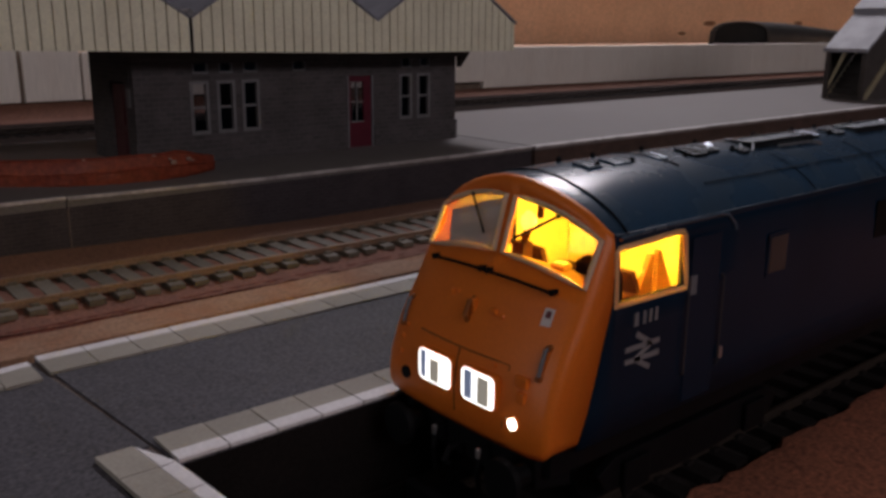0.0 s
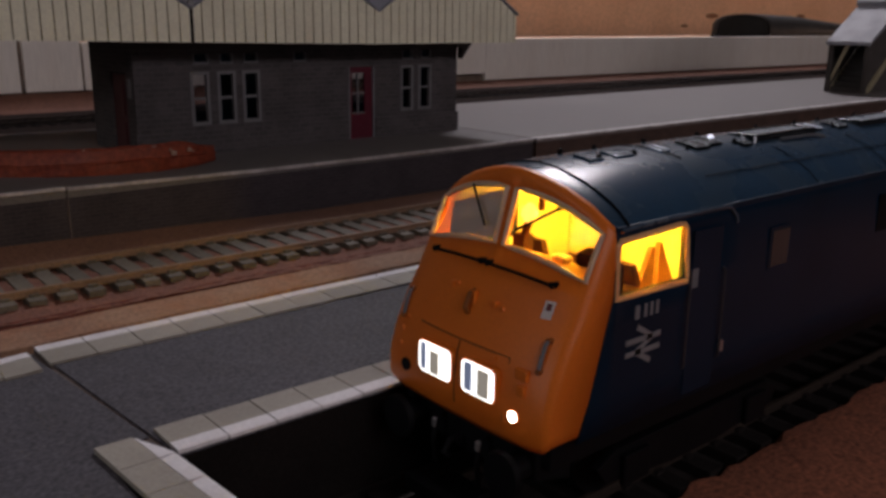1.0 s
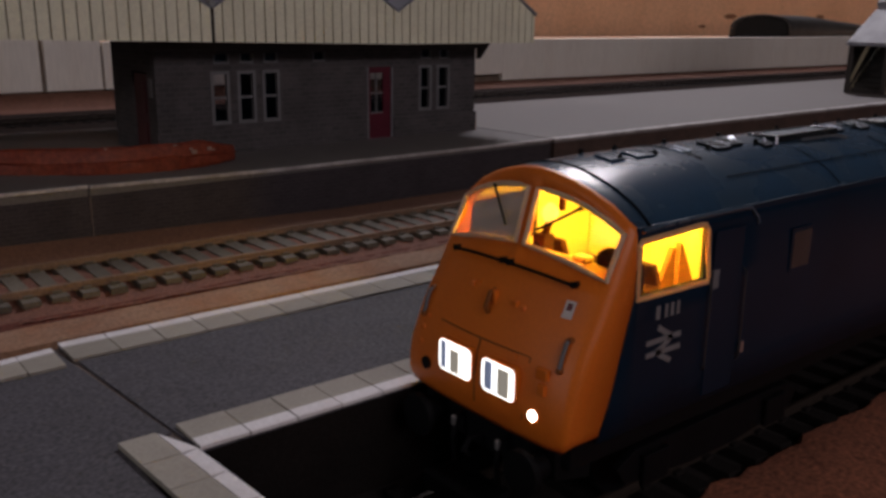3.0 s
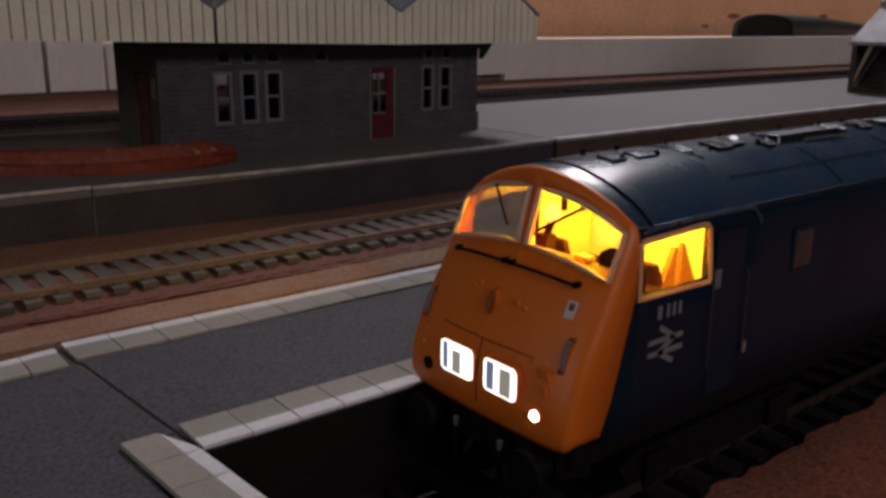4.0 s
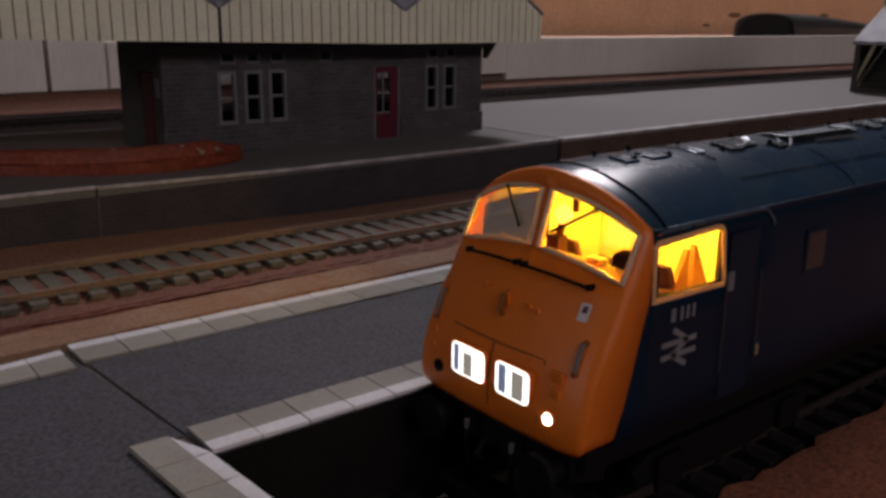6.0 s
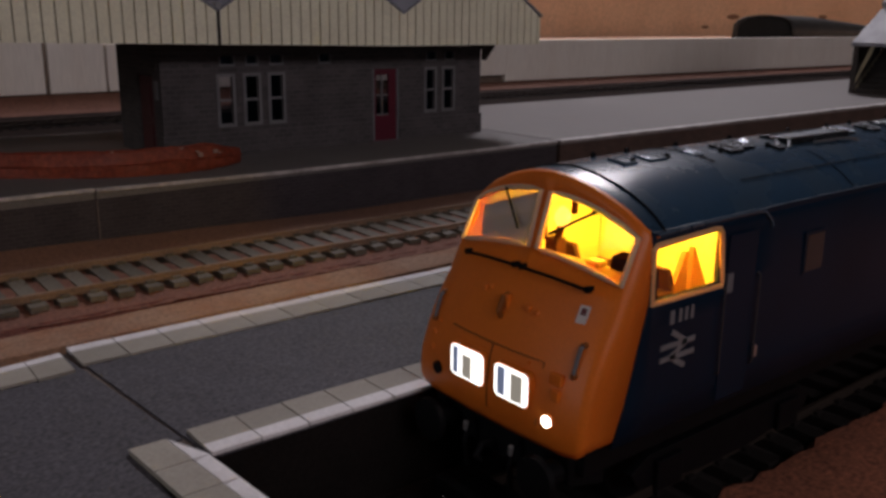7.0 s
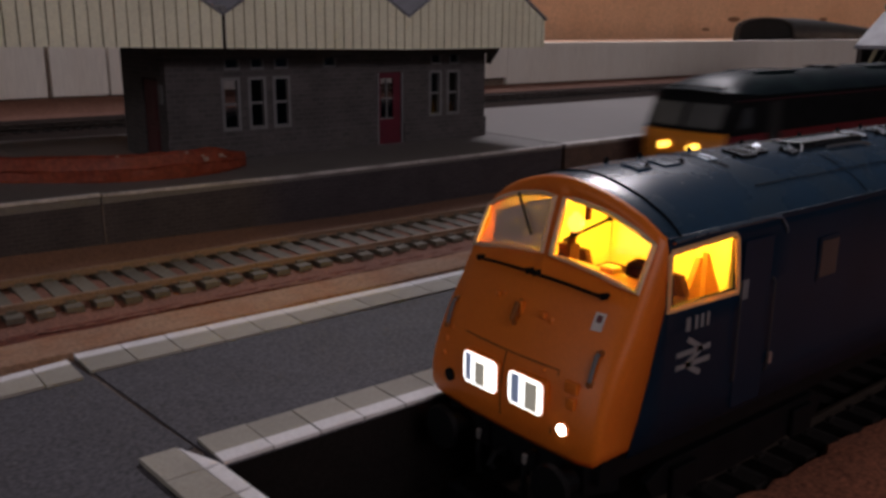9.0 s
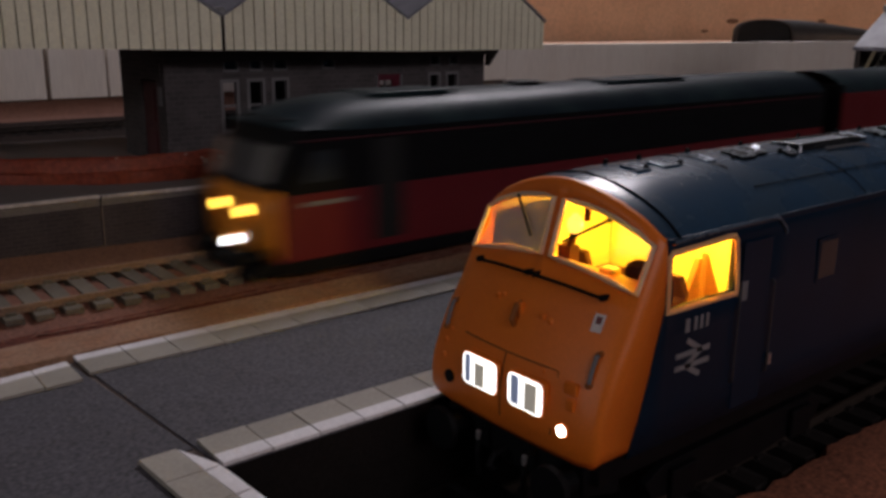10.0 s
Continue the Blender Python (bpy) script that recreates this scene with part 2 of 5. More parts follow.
def build(name, shape, mat, base=(0, 0, 0), bevel=0.0, smooth=False):
    me = bpy.data.meshes.new(name)
    b = Vector(base)
    me.from_pydata([(Vector(p) - b) * MM for p in shape.v], [], shape.f)
    bm = bmesh.new()
    bm.from_mesh(me)
    bmesh.ops.recalc_face_normals(bm, faces=bm.faces)
    if bevel:
        bmesh.ops.bevel(bm, geom=[e for e in bm.edges if e.is_manifold and e.calc_face_angle(0) > 0.5], offset=bevel * MM, segments=2, affect="EDGES", profile=0.5, clamp_overlap=True)
    bm.to_mesh(me)
    bm.free()
    for m in mat if isinstance(mat, (list, tuple)) else (mat,):
        me.materials.append(m)
    if smooth:
        me.polygons.foreach_set("use_smooth", [True] * len(me.polygons))
        me.set_sharp_from_angle(angle=radians(35))
    return new(name, me)


def part(name, shape, mat, parent, label="", bevel=0.0, smooth=False):
    top = parent
    while top.parent:
        top = top.parent
    ob = build(name, shape, mat, BASE[top.name], bevel, smooth)
    ob.parent = parent
    return tagged(ob, label)


def single(name, shape, mat, label, category, base=(0, 0, 0), kind="", group="", bevel=0.0, smooth=False, place=None):
    ob = build(name, shape, mat, base, bevel, smooth)
    ob.matrix_world = (place or Matrix()) @ Matrix.Translation(Vector(base) * MM)
    BASE[ob.name] = Vector(base)
    return tagged(ob, label, category, group, kind)


# The far line, its platform and its buildings stand slightly askew to the near platform.
FAR = Matrix.Translation((0.1, 0.111, 0)) @ Matrix.Rotation(radians(0.75), 4, "Z") @ Matrix.Translation((-0.1, -0.111, 0))


def brickwork(name, colour, mortar, length=3.0, height=1.0, joint=0.14):
    """Printed brick card: courses in true model size, with slight relief."""
    mat = material(name, colour, 0.8, grain=0.5, vary=0.2, coarse=9, bump=0.0, second=tuple(v * 0.6 for v in colour))
    n, l = mat.node_tree.nodes, mat.node_tree.links
    b = n["Principled BSDF"]
    tc, sep, com, add = n.new("ShaderNodeTexCoord"), n.new("ShaderNodeSeparateXYZ"), n.new("ShaderNodeCombineXYZ"), n.new("ShaderNodeMath")
    br = n.new("ShaderNodeTexBrick")
    l.new(tc.outputs["Object"], sep.inputs[0])
    l.new(sep.outputs[0], add.inputs[0])
    l.new(sep.outputs[1], add.inputs[1])
    l.new(add.outputs[0], com.inputs[0])
    l.new(sep.outputs[2], com.inputs[1])
    l.new(com.outputs[0], br.inputs["Vector"])
    br.inputs["Scale"].default_value = 1 / MM
    br.inputs["Brick Width"].default_value, br.inputs["Row Height"].default_value, br.inputs["Mortar Size"].default_value = length, height, joint
    br.inputs["Color1"].default_value, br.inputs["Color2"].default_value = (1.16, 1.14, 1.13, 1), (0.8, 0.8, 0.82, 1)
    br.inputs["Mortar"].default_value = (*[m / max(c, 0.01) for m, c in zip(mortar, colour)], 1)
    mul = n.new("ShaderNodeMix")
    mul.data_type, mul.blend_type = "RGBA", "MULTIPLY"
    mul.inputs[0].default_value = 1.0
    l.new(n["Hue/Saturation/Value"].outputs[0] if "Hue/Saturation/Value" in n else n["Hue Saturation Value"].outputs[0], mul.inputs[6])
    l.new(br.outputs["Color"], mul.inputs[7])
    l.new(mul.outputs[2], b.inputs["Base Color"])
    bp = n.new("ShaderNodeBump")
    bp.inputs["Strength"].default_value, bp.inputs["Distance"].default_value, bp.invert = 0.6, 0.1 * MM, True
    l.new(br.outputs["Fac"], bp.inputs["Height"])
    l.new(bp.outputs[0], b.inputs["Normal"])
    return mat


M_FRAMEDARK = material("weathered_grey_paint", (0.17, 0.17, 0.18), 0.6, grain=0.5, vary=0.1, coarse=5)
M_DULLRED = material("dull_maroon_paint", (0.07, 0.006, 0.012), 0.6, grain=0.5, vary=0.1, coarse=5)
M_GAP = material("dusty_gap", (0.15, 0.115, 0.10), 0.9, grain=0.6, vary=0.3, coarse=4)
M_STONEWALL = brickwork("grey_stone_card", (0.070, 0.062, 0.063), (0.092, 0.082, 0.082), 3.4, 1.5, 0.16)
M_BROWNWALL = brickwork("brown_brick_card", (0.085, 0.050, 0.038), (0.06, 0.036, 0.028), 3.0, 1.0, 0.14)
M_PLATWALL = brickwork("dark_brick_card", (0.034, 0.027, 0.031), (0.050, 0.040, 0.045), 3.0, 1.0, 0.14)

# ---- the room and the baseboard ----
single("wall_south", Shape().box(-2200, 3200, -2500, -2450, -900, 1500), M_ROOM, "plain painted room wall", "wall", kind="structure")
single("wall_east", Shape().box(3150, 3200, -2445, 2595, -900, 1500), M_ROOM, "plain painted room wall", "wall", kind="structure")
single("wall_north", Shape().box(-2200, 3200, 2600, 2650, -900, 1500), M_ROOM, "plain painted room wall", "wall", kind="structure")
single("wall_west", Shape().box(-2200, -2150, -2445, -150, -900, 1500).box(-2200, -2150, 750, 2595, -900, 1500).box(-2200, -2150, -150, 750, -900, 150).box(-2200, -2150, -150, 750, 1050, 1500), M_ROOM, "painted room wall with a window opening", "wall", kind="structure")
single("ceiling", Shape().box(-2200, -50, -2500, 2650, 1505, 1550).box(2000, 3200, -2500, 2650, 1505, 1550).box(-50, 2000, -2500, 750, 1505, 1550).box(-50, 2000, 1350, 2650, 1505, 1550).box(-50, 1100, 750, 1350, 1505, 1550), M_ROOM, "painted ceiling with a roof window opening", "ceiling", kind="structure")
single("floor", Shape().box(-2200, 3200, -2500, 2650, -950, -905), M_ROOM, "plain floor under the layout", "floor", kind="structure")

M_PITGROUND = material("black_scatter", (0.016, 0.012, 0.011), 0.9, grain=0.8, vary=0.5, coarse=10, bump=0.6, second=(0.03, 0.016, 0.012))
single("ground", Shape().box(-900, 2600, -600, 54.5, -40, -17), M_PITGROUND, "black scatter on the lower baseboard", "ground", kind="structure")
single("cork_bank", Shape().box(-900, 2600, 55.5, 660, -40, -0.5), M_CORK, "raised cork trackbed board", "ground", kind="structure", place=FAR)


# Rust ground brightened to make up for light that the loco blocks.
M_LITEARTH = material("lit_red_earth", (0.42, 0.15, 0.085), 0.9, grain=0.8, vary=0.5, coarse=11, bump=0.8, second=(0.28, 0.11, 0.07))


def lumpy_bank():
    rng = random.Random(4)
    rows = []
    for i in range(120):
        x = -60 + i * 3.2
        edge = -34.2 + rng.uniform(-0.9, 0.9)
        rows.append([(x, edge + 1.2, -17.2), (x, edge, -15.2 + rng.uniform(-0.3, 0.3)), (x, edge - 4, -14.4 + rng.uniform(-0.5, 0.5)),
                     (x, edge - 11, -13.9 + rng.uniform(-0.6, 0.6)), (x, edge - 22, -13.7 + rng.uniform(-0.5, 0.5)), (x, edge - 50, -14), (x, edge - 140, -14)])
    s = Shape().grid(rows)
    return single("ballast_bank", s, M_LITEARTH, "rough rust-brown ground beside the loco track", "ground", kind="structure", smooth=True)


lumpy_bank()


# ---- near platform ----
def slab_row(parent, y_out, y_in, z, x0, pitch, count, white, thick=0.5, rng=random.Random(2)):
    """Edging slabs in a row along x, each with its strip of white edge paint."""
    d = 1 if y_in > y_out else -1
    half = build("slab", Shape().box(0.12, pitch - 0.12, min(y_out, y_in), max(y_out, y_in), z, z + thick), M_SLAB, (0, 0, 0)).data
    strip = build("painted_edge", Shape().box(0.12, pitch - 0.12, min(y_out - 0.1 * d, y_out + white * d), max(y_out - 0.1 * d, y_out + white * d), z, z + thick + 0.08), M_WHITE).data
    for ob in [o for o in bpy.data.objects if o.data in (half, strip) and o.data]:
        bpy.data.objects.remove(ob)
    base = BASE[parent.name]
    for i in range(count):
        for nm, me in (("slab", half), ("painted_edge", strip)):
            ob = new(nm, me)
            ob.parent = parent
            ob.location = (Vector((x0 + i * pitch, 0, rng.uniform(-0.05, 0.03))) - base) * MM


def near_platform():
    p = thing("platform", "grey card platform with pale edging slabs and a white line", "platform", (0, 0, -17), kind="structure")
    part("deck", Shape().prism([(-0.2, 0.0), (-4.5, 50.8), (330, 50.8), (330, 0.0)], -0.8, 0, "z"), M_ASPHALT, p, "dark grey asphalt paper deck")
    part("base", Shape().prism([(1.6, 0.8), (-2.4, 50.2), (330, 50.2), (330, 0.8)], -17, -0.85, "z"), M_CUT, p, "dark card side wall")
    slab_row(p, -0.6, 8.0, -0.05, -0.2, 7.56, 42, 2.8)
    slab_row(p, 51.1, 41.8, -0.05, -4.5, 8.12, 40, 2.6)
    return p


near_platform()


def platform_end():
    p = thing("platform", "grey card platform extension with curved slab edging", "platform", (-40, 20, -17), kind="structure")
    part("deck", Shape().prism([(-1.2, 6.7), (-5.6, 49.0), (-60, 42.5), (-160, 32), (-160, -90), (-8.2, -90), (-8.4, 6.7)], -0.85, -0.05, "z"), M_ASPHALT, p, "dark grey asphalt paper deck")
    part("base", Shape().prism([(-3, 5), (-6.4, 48.4), (-60, 42.0), (-158, 31.5), (-158, -90), (-3, -90)], -17, -0.9, "z"), M_CUT, p)
    for i in range(6):
        y1 = 6.7 - i * 8.0
        x1, x2 = -1.35 + i * 0.6, -1.35 + (i + 1) * 0.6
        part("slab", Shape().prism([(-8.8 + i * 0.5, y1 - 0.1), (x1 - 2.3, y1 - 0.1), (x2 - 2.3, y1 - 7.9), (-8.8 + (i + 1) * 0.5, y1 - 7.9)], -0.04, 0.75, "z"), M_SLAB, p)
        part("painted_edge", Shape().prism([(x1 - 2.2, y1 - 0.6), (x1, y1 - (6.0 if i == 0 else 0.1)), (x2, y1 - 7.9), (x2 - 2.2, y1 - 7.9)], -0.04, 0.8, "z"), M_WHITE, p)
    for i in range(14):
        x1, x2 = (-6.0, -12.0) if i == 0 else (-4.0 - i * 8.0, -12.0 - i * 8.0)
        a, b = 49.9 + x1 * 0.12, 49.9 + x2 * 0.12
        part("slab", Shape().prism([(x1 - 0.1, 40.0), (x1 - 0.1, a - 2.4), (x2 + 0.1, b - 2.4), (x2 + 0.1, 39.6)], -0.04, 0.5, "z"), M_SLAB, p)
        part("painted_edge", Shape().prism([(x1 - 0.1, a - 2.3), (x1 - 0.1, a), (x2 + 0.1, b), (x2 + 0.1, b - 2.3)], -0.04, 0.55, "z"), M_WHITE, p)
    return p


platform_end()
single("joint_filler", Shape().prism([(1.2, 2), (-3.4, 50.6), (-6.4, 50.2), (-2.4, 7)], -2.2, -0.35, "z"), M_GAP, "dusty gap between two platform sections", "joint", kind="structure")


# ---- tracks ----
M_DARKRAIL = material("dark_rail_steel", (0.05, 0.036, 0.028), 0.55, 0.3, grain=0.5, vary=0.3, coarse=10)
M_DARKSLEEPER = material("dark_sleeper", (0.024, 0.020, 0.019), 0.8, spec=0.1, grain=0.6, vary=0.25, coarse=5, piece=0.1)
def track(label, yc, zr, x0, x1, pitch, place=None, shade=M_SLEEPER, near=(-60, 330), half=8.5, reach=15):
    """Flat-bottom rails with chairs on moulded sleepers; zr: the rail's top."""
    steel = M_RAIL if shade == M_SLEEPER else M_DARKRAIL
    t = thing("railway_track", label, "track", (0, yc, zr - 3.6), kind="structure", place=place)
    for side in (-1, 1):
        y = yc + side * half
        sec = [(-0.7, -1.5), (0.7, -1.5), (0.7, -1.3), (0.2, -1.1), (0.2, -0.6), (0.42, -0.45), (0.4, 0), (-0.4, 0), (-0.42, -0.45), (-0.2, -0.6), (-0.2, -1.1), (-0.7, -1.3)]
        part("rail", Shape().prism([(y + a, zr + b) for a, b in sec], x0, x1, "x"), steel, t)
    s = Shape()
    s.box(-1.7, 1.7, yc - reach, yc + reach, zr - 4.2, zr - 1.48)
    for side in (-1, 1):
        for e in (-1, 1):
            y = yc + side * half + e * 1.1
            s.box(-0.9, 0.9, y - 0.45, y + 0.45, zr - 1.48, zr - 0.95)
    first = build("sleeper", s, shade, (0, yc, zr - 3.6))
    rng = random.Random(7)
    me = first.data
    bpy.data.objects.remove(first)
    rest = Shape()
    x = x0 + 2
    while x < x1 - 2:
        if near[0] <= x <= near[1]:
            ob = new("sleeper", me)
            ob.parent, ob.location = t, (x * MM, rng.uniform(-0.2, 0.2) * MM, 0)
            ob.rotation_euler = (0, 0, radians(rng.uniform(-1, 1)))
        else:
            rest.add([(a + x, b, c) for a, b, c in s.v], s.f)
        x += pitch
    if rest.v:
        tagged(part("far_sleepers", rest, shade, t), kind="stuff")
    return t


LINE = FAR @ Matrix.Translation((0.04, 0.087, 0)) @ Matrix.Rotation(radians(-1.3), 4, "Z") @ Matrix.Translation((-0.04, -0.087, 0))
track("grey-sleepered track with rusty rails between the platforms", 87.0, 3.4, -177.36, 2500, 5.74, LINE, half=9.3, reach=13.6)
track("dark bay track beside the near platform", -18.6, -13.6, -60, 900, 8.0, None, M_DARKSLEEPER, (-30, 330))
track("dark-sleepered track behind the far platform", 385.0, 3.4, -200, 2400, 7.5, FAR, M_DARKSLEEPER, (0, 0))


def trackbed():
    """Cork strips and scatter lying either side of the middle track."""
    rng = random.Random(11)
    s = Shape()
    rows = []
    for i in range(240):
        x = -180 + i * 6
        rows.append([(x, 53.0, -0.8), (x, 53.3 + rng.uniform(-0.15, 0.15), 0.7 + rng.uniform(-0.15, 0.1)), (x, 58.0, 1.2 + rng.uniform(-0.1, 0.1)), (x, 61.6 + rng.uniform(-0.3, 0.3), 1.4), (x, 62.2 + rng.uniform(-0.35, 0.35), -0.3)])
    single("cork_strip", s.grid(rows), M_TAN, "pale tan cork strip along the platform edge", "trackbed", kind="structure", place=FAR, smooth=True)
    rows = []
    for i in range(600):
        x = -180 + i * 2.2
        rows.append([(x, y, z + rng.uniform(-0.22, 0.22)) for y, z in ((66.0, 0.4), (68.2, 0.5), (70.4, 0.6), (72.6, 0.6), (74.4, 0.8), (76.2, 0.6), (78.2, 0.2), (79.6, 0.7), (81.2, 1.5), (84, 1.6), (87, 1.6), (90, 1.6), (92.6, 1.4), (94.4, 0.6), (96.6, 0.1), (98.6, 0.5), (101, 0.6), (106, 0.6), (112, 0.6))])
    single("ballast", Shape().grid(rows), M_BALLAST, "rust-red ballast scatter under the middle track", "ballast", kind="structure", place=LINE, smooth=True)


trackbed()


def far_strip():
    rng = random.Random(13)
    rise = lambda i: min(1.0, max(0.1, (280 - i * 5) / 100))
    rows = [[(-180 + i * 5, 99.6 + rng.uniform(-0.4, 0.4), 0.3), (-180 + i * 5, 100.6 + rng.uniform(-0.4, 0.4), 1.5 + rng.uniform(-0.2, 0.2)), (-180 + i * 5, 106, 1.8 + rng.uniform(-0.2, 0.2) + 1.3 * rise(i)), (-180 + i * 5, 112.2, 1.9 + 3.0 * rise(i))] for i in range(300)]
    single("cork_strip", Shape().grid(rows), M_CORK, "brown cork strip along the far platform wall", "trackbed", kind="structure", place=FAR, smooth=True)


far_strip()


def groove():
    rng = random.Random(17)
    rows = [[(-180 + i * 4, 61.9, -0.5), (-180 + i * 4, 64.4 + rng.uniform(-0.4, 0.4), -0.9 + rng.uniform(-0.2, 0.2)), (-180 + i * 4, 68.0 + rng.uniform(-0.4, 0.4), 0.62)] for i in range(400)]
    single("rust_groove", Shape().grid(rows), M_RUST, "deep rust-red groove beside the cork strip", "trackbed", kind="structure", place=FAR, smooth=True)


M_RUST = material("deep_rust", (0.13, 0.028, 0.013), 0.9, grain=0.8, vary=0.4, coarse=8, bump=0.5, second=(0.07, 0.018, 0.010))
groove()


# ---- far platform ----
def far_platform():
    p = thing("platform", "long pale grey island platform with dark brick sides", "platform", (200, 170, 0.6), kind="structure", place=FAR)
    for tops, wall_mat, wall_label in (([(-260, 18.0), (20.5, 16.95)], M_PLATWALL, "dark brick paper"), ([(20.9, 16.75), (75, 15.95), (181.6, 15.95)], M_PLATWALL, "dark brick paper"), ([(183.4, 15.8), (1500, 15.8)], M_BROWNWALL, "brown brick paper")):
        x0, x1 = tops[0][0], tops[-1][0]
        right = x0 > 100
        # Left decks take a darker colour that holds the canopy's shade.
        part("deck", Shape().prism([(x0, 14.3), (x1, 14.3)] + tops[::-1], 112.1, 226), M_FPLAT if right else M_FPLATSHADE, p)
        part("coping", Shape().prism([(x, z - 0.75) for x, z in tops] + [(x, z + 0.12) for x, z in tops[::-1]], 111.2, 112.7 if not right else 114.9), M_FEDGE, p, "worn pale edge", bevel=0.2)
        part("wall", Shape().box(x0, x1, 111.9, 114.1, -0.4, 14.3), wall_mat, p, wall_label)
        part("wall", Shape().box(x0, x1, 222, 224, -0.4, 14.2), M_PLATWALL, p)
    part("joint_strip", Shape().box(20.55, 20.8, 111.3, 112.4, 2.0, 14.1), M_GAP, p, "pale torn paper joint")
    return p


# Platform top with the shade under the canopy put into its colour.
M_FPLATSHADE = material("shaded_platform_top", (0.135, 0.121, 0.115), 0.7, grain=0.8, vary=0.15, coarse=18, bump=0.1, second=(0.125, 0.112, 0.106))
M_FEDGE = material("worn_platform_edge", (0.50, 0.46, 0.45), 0.6, grain=0.8, vary=0.2, coarse=6, second=(0.26, 0.235, 0.22), stain=0.8)
far_platform()


# ---- backdrop ----
M_KNOT = material("dark_knot", (0.26, 0.12, 0.06), 0.6, grain=2, vary=0.2, coarse=8)
M_BANK = material("brown_bank", (0.17, 0.07, 0.042), 0.9, grain=1.5, vary=0.25, coarse=16, second=(0.13, 0.05, 0.03))
M_DARKBED = material("dark_trackbed", (0.022, 0.015, 0.013), 0.95, spec=0.05, grain=1.2, vary=0.4, coarse=14, second=(0.032, 0.018, 0.014))
single("back_trackbed", Shape().box(-400, 2400, 226.5, 440, -0.48, 1.4), M_DARKBED, "dark brown trackbed behind the platform", "trackbed", kind="structure", place=FAR)


def streak(mat, amount):
    """Stretches the coarse stains of a material into upright streaks."""
    n, l = mat.node_tree.nodes, mat.node_tree.links
    tc = [x for x in n if x.bl_idname == "ShaderNodeTexCoord"][0]
    mp = n.new("ShaderNodeMapping")
    mp.inputs["Scale"].default_value = (amount, amount, 0.12)
    l.new(tc.outputs["Object"], mp.inputs["Vector"])
    for node in n:
        if node.bl_idname == "ShaderNodeTexNoise":
            l.new(mp.outputs[0], node.inputs["Vector"])


streak(M_WALLWHITE, 1.6)


def back_wall():
    w = thing("low_wall", "white panelled board along the back of the layout", "wall", (500, 462, 0.6), kind="structure")
    part("board", Shape().box(-300, 130, 464.3, 474, 0.6, 42.4).box(130, 1900, 464.3, 474, 0.6, 39.5), M_PIER, w)
    x = -300.0
    for i, width in enumerate((188, 175, 38.5, 36, 36, 300, 420, 500, 500)):
        part("panel", Shape().box(x + (1.3 if x < 130 else 0.02), x + width - (1.3 if x < 130 else 0.02), 459, 464.2, 11.0 if x < 250 else 5.6, 42.5 if x < 130 else 40.3), M_WALLWHITE, w, bevel=0.8)
        x += width
    part("bank", Shape().prism([(432, 0.9), (463.8, 0.9), (458.8, 10.5), (452, 9.0), (440, 3.0)], -300, 250, "x"), M_BANK, w, "red-brown cork bank")
    part("bank", Shape().prism([(436, 0.9), (463.8, 0.9), (458.8, 5.4), (446, 3.6)], 250, 1900, "x"), M_BANK, w)


back_wall()
single("shelf", Shape().box(-500, 2200, 474.5, 640, 30, 38.2), M_PLY, "warm brown plywood shelf behind the white board", "shelf", kind="structure")
BACKBOARD = single("backboard", Shape().box(-500, 2400, 640.5, 655, -10, 190), M_PLY, "warm brown plywood backboard", "wall", kind="structure")
for kx, kz, kw in ((1075, 64, 7), (1010, 50, 4), (640, 72, 5), (1320, 66, 6)):
    part("knot", Shape().prism([(kx + kw * 2.2 * math.cos(a * 0.524), kz + kw * 0.5 * math.sin(a * 0.524)) for a in range(12)], 640.2, 640.45), M_KNOT, BACKBOARD, "dark wood knot")


